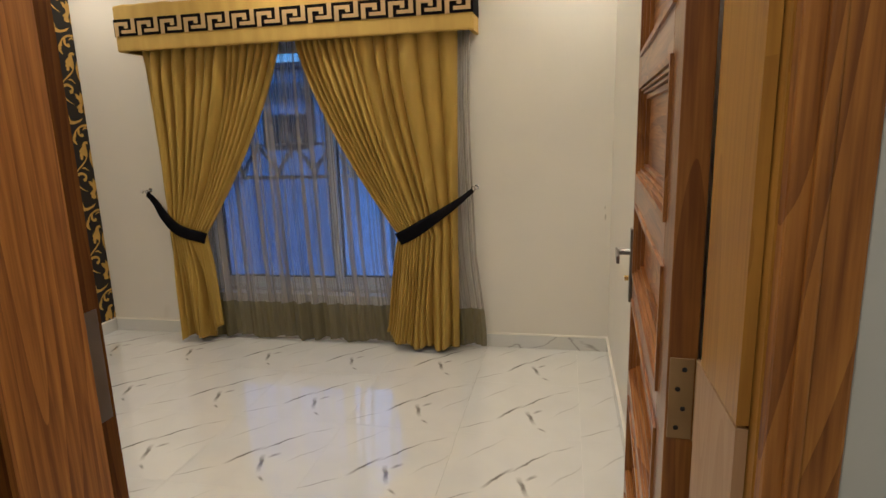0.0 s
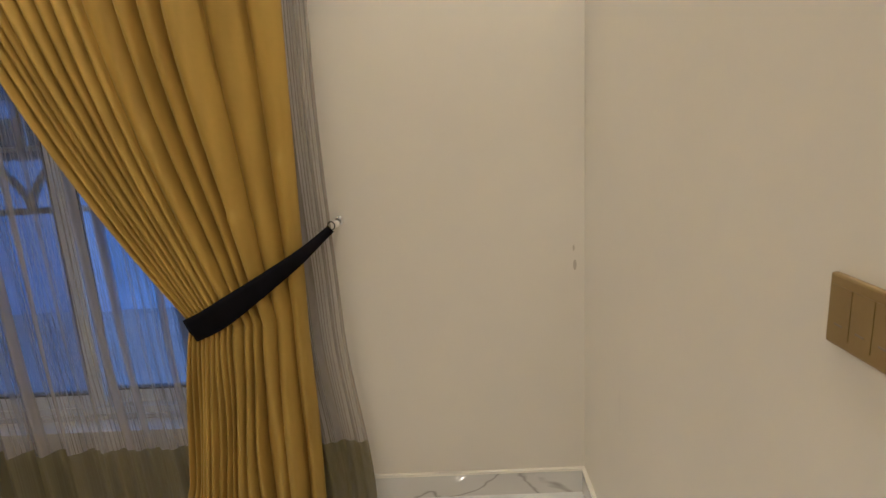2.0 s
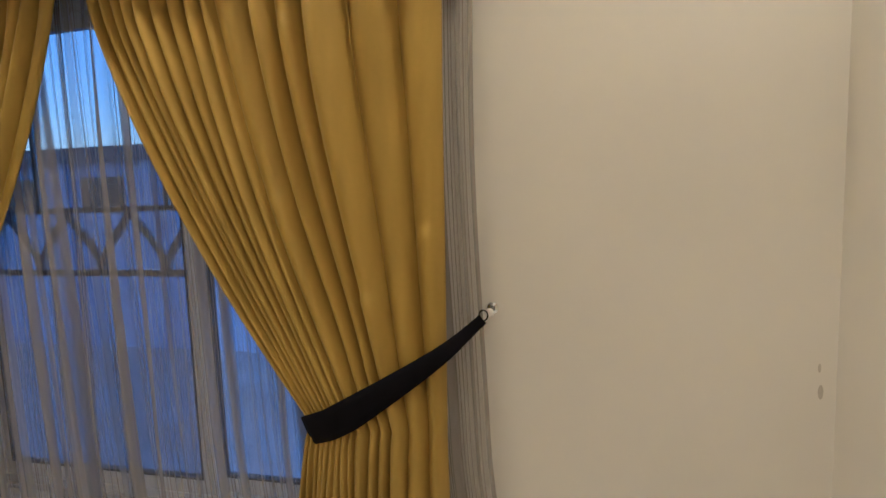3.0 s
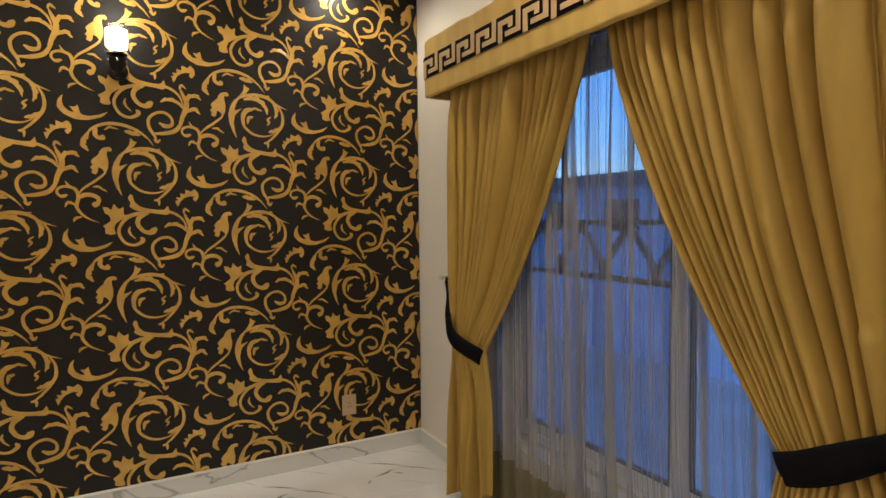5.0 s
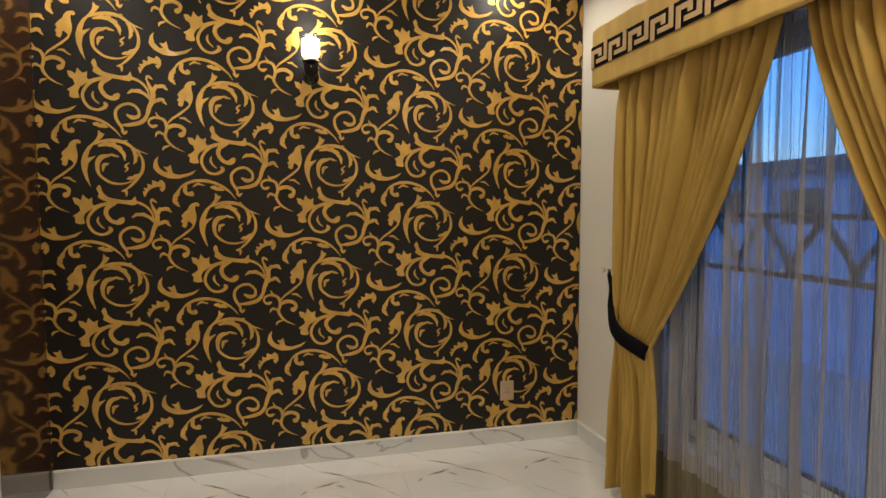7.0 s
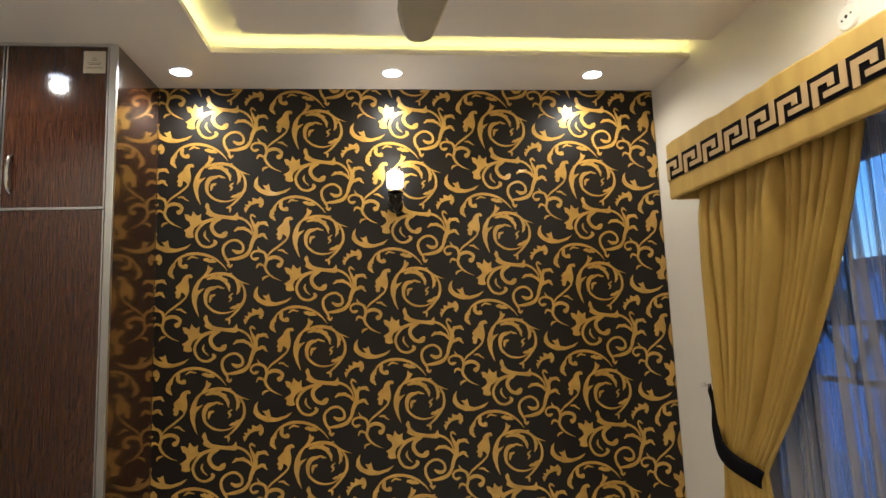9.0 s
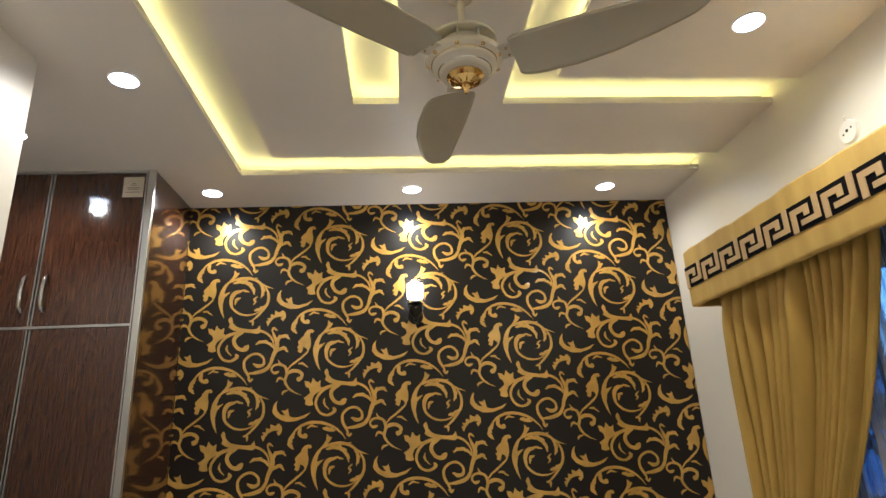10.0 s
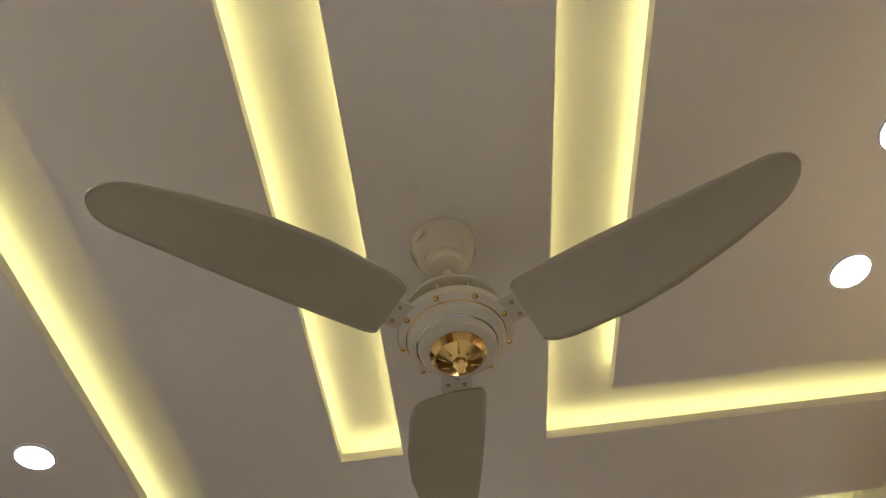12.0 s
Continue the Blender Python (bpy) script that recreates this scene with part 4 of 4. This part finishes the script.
for k in range(6):
    a = k * math.pi / 3
    part("crystal_bead", lathe(bmesh.new(), [(0.001, -0.007), (0.006, 0), (0.001, 0.007)], 8, pose(0.095 + 0.042 * math.cos(a), 0.042 * math.sin(a), 0.02)), M_CHROME, lampt)
part("crystal_ring", lathe(bmesh.new(), [(0.050, 0.054), (0.055, 0.064), (0.050, 0.078), (0.045, 0.078)], 32, pose(0.095, 0, 0)), M_CLEAR, lampt)
part("inner_shade", lathe(bmesh.new(), [(0.028, 0.078), (0.043, 0.082), (0.046, 0.092), (0.047, 0.150), (0.045, 0.166), (0.032, 0.169)], 36, pose(0.095, 0, 0)), M_SHADE, lampt, "glowing frosted shade")
gm = bmesh.new()
lathe(gm, [(0.054, 0.082), (0.055, 0.182)], 40, pose(0.095, 0, 0))
bmesh.ops.delete(gm, geom=[f for f in gm.faces if len(f.verts) > 4], context="FACES_ONLY")
cg = part("glass_cylinder", gm, M_CLEAR, lampt, "clear glass cylinder")
sol = cg.modifiers.new("thickness", "SOLIDIFY")
sol.thickness = 0.002
cg.visible_shadow = False
glow = new("bulb", bpy.data.lights.new("bulb", "POINT"))
glow.data.energy, glow.data.color, glow.data.shadow_soft_size = 1.1, LAMP, 0.10
glow.parent = lampt
glow.location = (0.115, 0, 0.24)

# ---- wardrobe ----
WF, WY, WJ = 0.54, -2.94, 2.05
ward = thing("wardrobe", (0, WY, 0), "built-in walnut laminate wardrobe with aluminium edging, doors closed", "wardrobe")
part("side_panel", boxed(0.002, -0.018, 0.0, WF - 0.02, 0.0, H - 0.002), M_LAMGLOSS, ward, "glossy brown side panel")
part("carcass", boxed(0.002, -1.46, 0.0, WF - 0.022, -0.020, H - 0.002), M_LAM, ward)
part("corner_trim", boxed(WF - 0.019, -0.030, 0.0, WF + 0.002, 0.003, H - 0.002, bevel=0.002), M_ALU, ward, "aluminium corner trim")
part("top_trim", boxed(WF - 0.018, -1.46, H - 0.016, WF + 0.001, -0.032, H - 0.002), M_ALU, ward)
part("joint_trim", boxed(WF - 0.018, -1.46, WJ - 0.006, WF + 0.003, -0.032, WJ + 0.006), M_ALU, ward)
part("plinth", boxed(WF - 0.019, -1.46, 0.0, WF - 0.004, -0.032, 0.09), M_LAM, ward)


def cabinet_door(y1, width, za, zb, handle_side, hz):
    d = part("door", boxed(WF - 0.017, y1 - width + 0.008, za, WF, y1 - 0.008, zb, bevel=0.0015), M_LAM, ward)
    part("edge_trim", boxed(WF - 0.017, y1 - 0.0075, za, WF + 0.0015, y1 - 0.001, zb), M_ALU, d)
    part("edge_trim", boxed(WF - 0.017, y1 - width + 0.001, za, WF + 0.0015, y1 - width + 0.0075, zb), M_ALU, d)
    hy = (y1 - width + 0.045) if handle_side < 0 else (y1 - 0.045)
    pts = curve3([(WF, hy, hz - 0.09), (WF + 0.022, hy, hz - 0.065), (WF + 0.030, hy, hz), (WF + 0.022, hy, hz + 0.065), (WF, hy, hz + 0.09)])
    part("handle", tube(bmesh.new(), pts, lambda t: 0.006 + 0.003 * math.sin(math.pi * t), 10), M_CHROME, d, "curved chrome handle")
    part("lock", lathe(bmesh.new(), [(0.010, 0), (0.010, 0.006), (0.006, 0.008)], 16, pose(WF, hy, hz + (0.14 if za < 1 else -0.13), 0, 90)), M_CHROME, d) if za < 1 else None


y = -0.032
for k in range(3):
    cabinet_door(y, 0.457, WJ + 0.008, H - 0.018, -1 if k != 1 else 1, 2.215)
    cabinet_door(y, 0.457, 0.095, WJ - 0.008, -1 if k != 1 else 1, 1.02)
    y -= 0.463
st = thing("sticker", (WF + 0.0003, -3.038, 2.755), "small pale maker label on the wardrobe door", "sticker")
part("label_paper", boxed(0, -0.050, -0.055, 0.001, 0.050, 0.055), M_STICKER, st)
for dz, a, b in ((0.018, -0.008, 0.008), (0.008, -0.014, 0.014), (-0.006, -0.032, 0.032), (-0.014, -0.026, 0.026), (-0.030, -0.036, 0.036)):
    part("print_bar", boxed(0.0012, a, dz, 0.0015, b, dz + 0.004), M_INK, st)

# ---- door, frame ----
dframe = tagged(thing("door_frame", (0, 0, 0), "varnished wooden door frame, honey coloured reveal", "door frame"), kind="structure")
bm = bmesh.new()
box(bm, DX1, DY0, 0, DX1 + 0.058, DY1, DZ + 0.058)
part("jamb_hinge_side", bm, M_GOLDWOOD, dframe, "honey coloured jamb")
# lock side uses the darkened frame wood, shade in the colour
part("jamb_lock_side", boxed(DX0 - 0.058, DY0, 0, DX0, DY1, DZ + 0.058), M_FRAMESHADE, dframe)
part("head", boxed(DX0, DY0, DZ, DX1, DY1, DZ + 0.058), M_FRAME, dframe)
part("stop_hinge_side", boxed(DX1 - 0.013, DY0 + 0.02, 1.19, DX1 - 0.001, DY1 - 0.045, DZ), M_GOLDWOOD, dframe)
# the stop is paler below 1.19 m
part("stop_hinge_side", boxed(DX1 - 0.013, DY0 + 0.02, 0, DX1 - 0.001, DY1 - 0.025, 1.186), M_PALEWOOD, dframe, "pale lower stop strip")
part("stop_lock_side", boxed(DX0 + 0.001, DY0 + 0.02, 0, DX0 + 0.013, DY1 - 0.045, DZ), M_FRAME, dframe)


def architrave(x0, x1, y):
    bm = bmesh.new()
    box(bm, x0, y - 0.022, 0, x1, y, DZ + 0.08, bevel=0.004)
    a, b = x0 + (x1 - x0) * 0.25, x0 + (x1 - x0) * 0.45
    box(bm, a, y - 0.030, 0, b, y - 0.020, DZ + 0.06, bevel=0.003)
    return bm


part("architrave", architrave(DX1 + 0.001, DX1 + 0.068, DY0 - 0.0), M_FRAME, dframe)
part("architrave", architrave(DX0 - 0.12, DX0 - 0.001, DY0 - 0.0), M_FRAMESHADE, dframe)
part("strike_plate", boxed(DX0 - 0.0005, DY1 - 0.042, 1.03, DX0 + 0.002, DY1 - 0.008, 1.22, bevel=0.0005), M_STEEL, dframe, "dark steel strike plate")

LEN, TH = 0.962, 0.040
door = tagged(thing("door_1", (3.603, -2.955, 0), "open varnished wooden door with six sunk panels", "door"), kind="structure")
door.rotation_euler = (0, 0, radians(-3.3))
# the leaf runs along +y from its hinge edge, its face at x = 0
PANELS = [(0.13, 0.36), (0.45, 0.685), (0.775, 0.985), (1.068, 1.26), (1.348, 1.578), (1.665, 1.975)]
SF, SH = 0.118, 0.115
leaf_top = 2.095
bm = bmesh.new()
box(bm, 0, LEN - SF, 0.008, TH, LEN, leaf_top, bevel=0.002)
box(bm, 0, 0, 0.008, TH, SH, leaf_top, bevel=0.002)
part("stile", bm, M_DOORV, door)
edges = [0.008, *[v for p in PANELS for v in p], leaf_top]
for a, b in zip(edges[0::2], edges[1::2]):
    part("rail", boxed(0, SH + 0.0005, a, TH, LEN - SF - 0.0005, b), M_RAIL, door)
for a, b in PANELS:
    p = part("panel", boxed(0.024, SH, a, 0.032, LEN - SF, b), M_DOOR, door)
    y0, y1 = SH, LEN - SF
    up, flat = bmesh.new(), bmesh.new()
    for w0, w1, xf in ((-0.009, 0.003, -0.005), (0.005, 0.0105, 0.000), (0.0125, 0.018, 0.006), (0.020, 0.031, 0.014)):
        box(up, xf, y0 + w0, a + w0, 0.0245, y0 + w1, b - w0)
        box(up, xf, y1 - w1, a + w0, 0.0245, y1 - w0, b - w0)
        box(flat, xf, y0 + w1, a + w0, 0.0245, y1 - w1, a + w1)
        box(flat, xf, y0 + w1, b - w1, 0.0245, y1 - w1, b - w0)
    part("moulding", up, M_DOORV, p, "stepped upright moulding")
    part("moulding", flat, M_DOOR, p, "stepped level moulding")
for hz in (0.25, 1.10, 1.88):
    hg = part("hinge", boxed(0.003, -0.003, hz - 0.062, 0.036, -0.0002, hz + 0.062, bevel=0.0008), M_OLDBRASS, door, "dull brass hinge")
    part("knuckle", tube(bmesh.new(), [(0.043, -0.006, hz - 0.062), (0.043, -0.006, hz + 0.062)], 0.006, 12), M_OLDBRASS, hg)
    for k in range(4):
        part("screw", lathe(bmesh.new(), [(0.0038, 0), (0.0030, 0.0012)], 12, pose(0.015 + 0.008 * (k % 2), -0.003, hz - 0.045 + 0.03 * k, 90)), M_SEAL, hg)
hn = part("handle", boxed(-0.009, LEN - 0.056, 0.965, 0.0, LEN - 0.017, 1.185, bevel=0.003), M_STEEL, door, "dark satin steel lever handle")
lv = bmesh.new()
lathe(lv, [(0.010, 0.0), (0.009, 0.034)], 20, pose(-0.009, LEN - 0.036, 1.115, 0, -90))
box(lv, -0.050, LEN - 0.150, 1.104, -0.041, LEN - 0.024, 1.126, bevel=0.003)
part("lever", lv, M_STEEL, hn)
part("key_cylinder", lathe(bmesh.new(), [(0.008, 0), (0.008, 0.012)], 16, pose(-0.010, LEN - 0.036, 1.035, 0, -90)), M_BRASS, hn)
hn2 = part("handle", boxed(TH, LEN - 0.058, 0.965, TH + 0.010, LEN - 0.014, 1.185, bevel=0.003), M_STEEL, door, "dark satin steel lever handle")
part("latch_plate", boxed(0.008, LEN + 0.0003, 1.0, 0.032, LEN + 0.002, 1.19), M_STEEL, door)

# ---- ceiling fan ----
FX, FY = 1.914, -1.503
fan = thing("ceiling_fan", (FX, FY, H), "ivory three-blade ceiling fan with a brass centre cap, at rest", "fan")
part("canopy", lathe(bmesh.new(), [(0.078, 0.0), (0.080, -0.018), (0.066, -0.050), (0.048, -0.062), (0.048, -0.076), (0.040, -0.082), (0.038, -0.104), (0.022, -0.118), (0.012, -0.120)], 48), M_FAN, fan)
part("down_rod", lathe(bmesh.new(), [(0.012, -0.118), (0.012, -0.200)], 20), M_FAN, fan)
part("rod_sleeve", lathe(bmesh.new(), [(0.013, -0.192), (0.022, -0.206), (0.030, -0.236), (0.040, -0.258)], 32), M_FAN, fan)
part("upper_dish", lathe(bmesh.new(), [(0.034, -0.250), (0.084, -0.254), (0.098, -0.259), (0.099, -0.268), (0.092, -0.270), (0.072, -0.270)], 56), M_FAN, fan)
part("motor_core", lathe(bmesh.new(), [(0.068, -0.268), (0.068, -0.290), (0.074, -0.292), (0.074, -0.300), (0.068, -0.302), (0.080, -0.316)], 48), M_FAN, fan)
body = part("motor_housing", lathe(bmesh.new(), [(0.078, -0.309), (0.106, -0.311), (0.113, -0.316), (0.114, -0.324), (0.111, -0.332), (0.102, -0.337), (0.096, -0.340), (0.094, -0.349), (0.090, -0.353), (0.081, -0.356), (0.076, -0.361), (0.074, -0.370), (0.070, -0.374), (0.060, -0.376), (0.030, -0.377)], 64), M_FAN, fan)
part("trim_line", lathe(bmesh.new(), [(0.0958, -0.3385), (0.0975, -0.340), (0.0955, -0.3415)], 56), M_BRASS, body)
part("trim_line", lathe(bmesh.new(), [(0.0768, -0.3595), (0.0785, -0.361), (0.0765, -0.3625)], 56), M_CHROME, body)
cap = part("centre_cap", lathe(bmesh.new(), [(0.052, -0.374), (0.054, -0.379), (0.049, -0.384), (0.044, -0.392), (0.022, -0.401), (0.010, -0.404)], 48), M_BRASS, fan, "polished brass centre cap")
part("finial", lathe(bmesh.new(), [(0.010, -0.402), (0.014, -0.409), (0.009, -0.416), (0.008, -0.424), (0.004, -0.432)], 24), M_BRASS, cap)
for k in range(9):
    a = 2 * math.pi * k / 9
    part("rib", tube(bmesh.new(), [(0.047 * math.cos(a), 0.047 * math.sin(a), -0.3885), (0.022 * math.cos(a), 0.022 * math.sin(a), -0.4025)], 0.0018, 6), M_BRASS, cap)
for k in range(9):
    a = 2 * math.pi * (k + 0.5) / 9 + radians(3)
    part("screw", lathe(bmesh.new(), [(0.0055, -0.333), (0.0055, -0.3375), (0.002, -0.340)], 14, pose(0.1055 * math.cos(a), 0.1055 * math.sin(a), 0)), M_BRASS, body)
    part("post", lathe(bmesh.new(), [(0.004, -0.268), (0.004, -0.313)], 10, pose(0.086 * math.cos(a), 0.086 * math.sin(a), 0)), M_FAN, body)


def fan_blade(angle):
    """A paddle: nearly straight leading edge, full trailing edge, squarish root, rounded tip."""
    n_, m_, bm = 48, 12, bmesh.new()
    r0, r1 = 0.143, 0.676
    stations = (0.143, 0.20, 0.31, 0.41, 0.53, 0.61, 0.676)
    lead_y = (-0.060, -0.059, -0.056, -0.050, -0.041, -0.035, -0.031)
    trail_y = (0.090, 0.106, 0.117, 0.114, 0.094, 0.072, 0.050)
    rows = []
    for i in range(n_ + 1):
        r = r0 + (r1 - r0) * (0.5 - 0.5 * math.cos(math.pi * i / n_))
        a, b = float(np.interp(r, stations, lead_y)), float(np.interp(r, stations, trail_y))
        mid, half = (a + b) / 2, (b - a) / 2
        if r > r1 - 0.062:
            half *= math.sqrt(max(0.0, 1 - ((r - r1 + 0.062) / 0.062) ** 2.3))
        if r < r0 + 0.03:
            half *= 0.80 + 0.20 * math.sqrt(max(0.0, 1 - ((r0 + 0.03 - r) / 0.03) ** 2))
        out = (r - r0) / (r1 - r0)
        row = []
        for j in range(m_ + 1):
            v = 2 * j / m_ - 1
            y = mid + half * v
            z = -0.347 + 0.020 * out - (0.20 - 0.11 * out) * (y - 0.03) + 0.005 * (1 - v * v)
            row.append(bm.verts.new((r, y, z)))
        rows.append(row)
    for a, b in zip(rows, rows[1:]):
        for j in range(m_):
            bm.faces.new((a[j], a[j + 1], b[j + 1], b[j])).smooth = True
    bmesh.ops.remove_doubles(bm, verts=bm.verts, dist=1e-5)
    ob = part("blade", bm, M_BLADE, fan, "grey-beige blade", pose(0, 0, 0, 0, 0, angle))
    s = ob.modifiers.new("thickness", "SOLIDIFY")
    s.thickness = 0.004
    br = bmesh.new()
    box(br, 0.085, -0.028, -0.3320, 0.150, 0.034, -0.3270, bevel=0.001)
    bk = part("bracket", br, M_FAN, ob)
    for dx, dy in ((0.130, -0.014), (0.130, 0.020)):
        zb = -0.332
        part("bolt", lathe(bmesh.new(), [(0.005, zb), (0.004, zb - 0.003)], 12, pose(dx, dy, 0)), M_OLDBRASS, ob)


for a in (182.5, 63.0, -57.2):
    fan_blade(a)
stk = part("sticker", boxed(-0.020, 0, -0.006, 0.020, 0.0008, 0.006), M_RED, fan, "small red and gold sticker", pose(0.052, -0.052, -0.035, -20, 0, 45))
stk2 = part("sticker", boxed(-0.014, 0, -0.006, 0.014, 0.0008, 0.006), M_RED, fan, "small red and gold sticker", pose(0.024, -0.022, -0.215, -20, 0, 45))

# ---- floor tiles ----
TS, G = 0.6, 0.0004
bm = boxed(-TS / 2 + G, -TS / 2 + G, -0.010, TS / 2 - G, TS / 2 - G, 0.0)
floor = new("floor")
tagged(floor, "polished white marble-look floor tiles with grey veins", "floor", "", "structure")
first = part("tile", bm, M_TILE, floor)
first.location = (0.25, -0.875, 0)
for i in range(-1, 8):
    for j in range(0, 10):
        x, y = 0.25 + i * 0.6, -0.275 - j * 0.6
        if (i, j) == (0, 1) or x > 4.6 or y < -5.6:
            continue
        o = new("tile", first.data)
        o.parent = floor
        o.location = (x, y, 0)
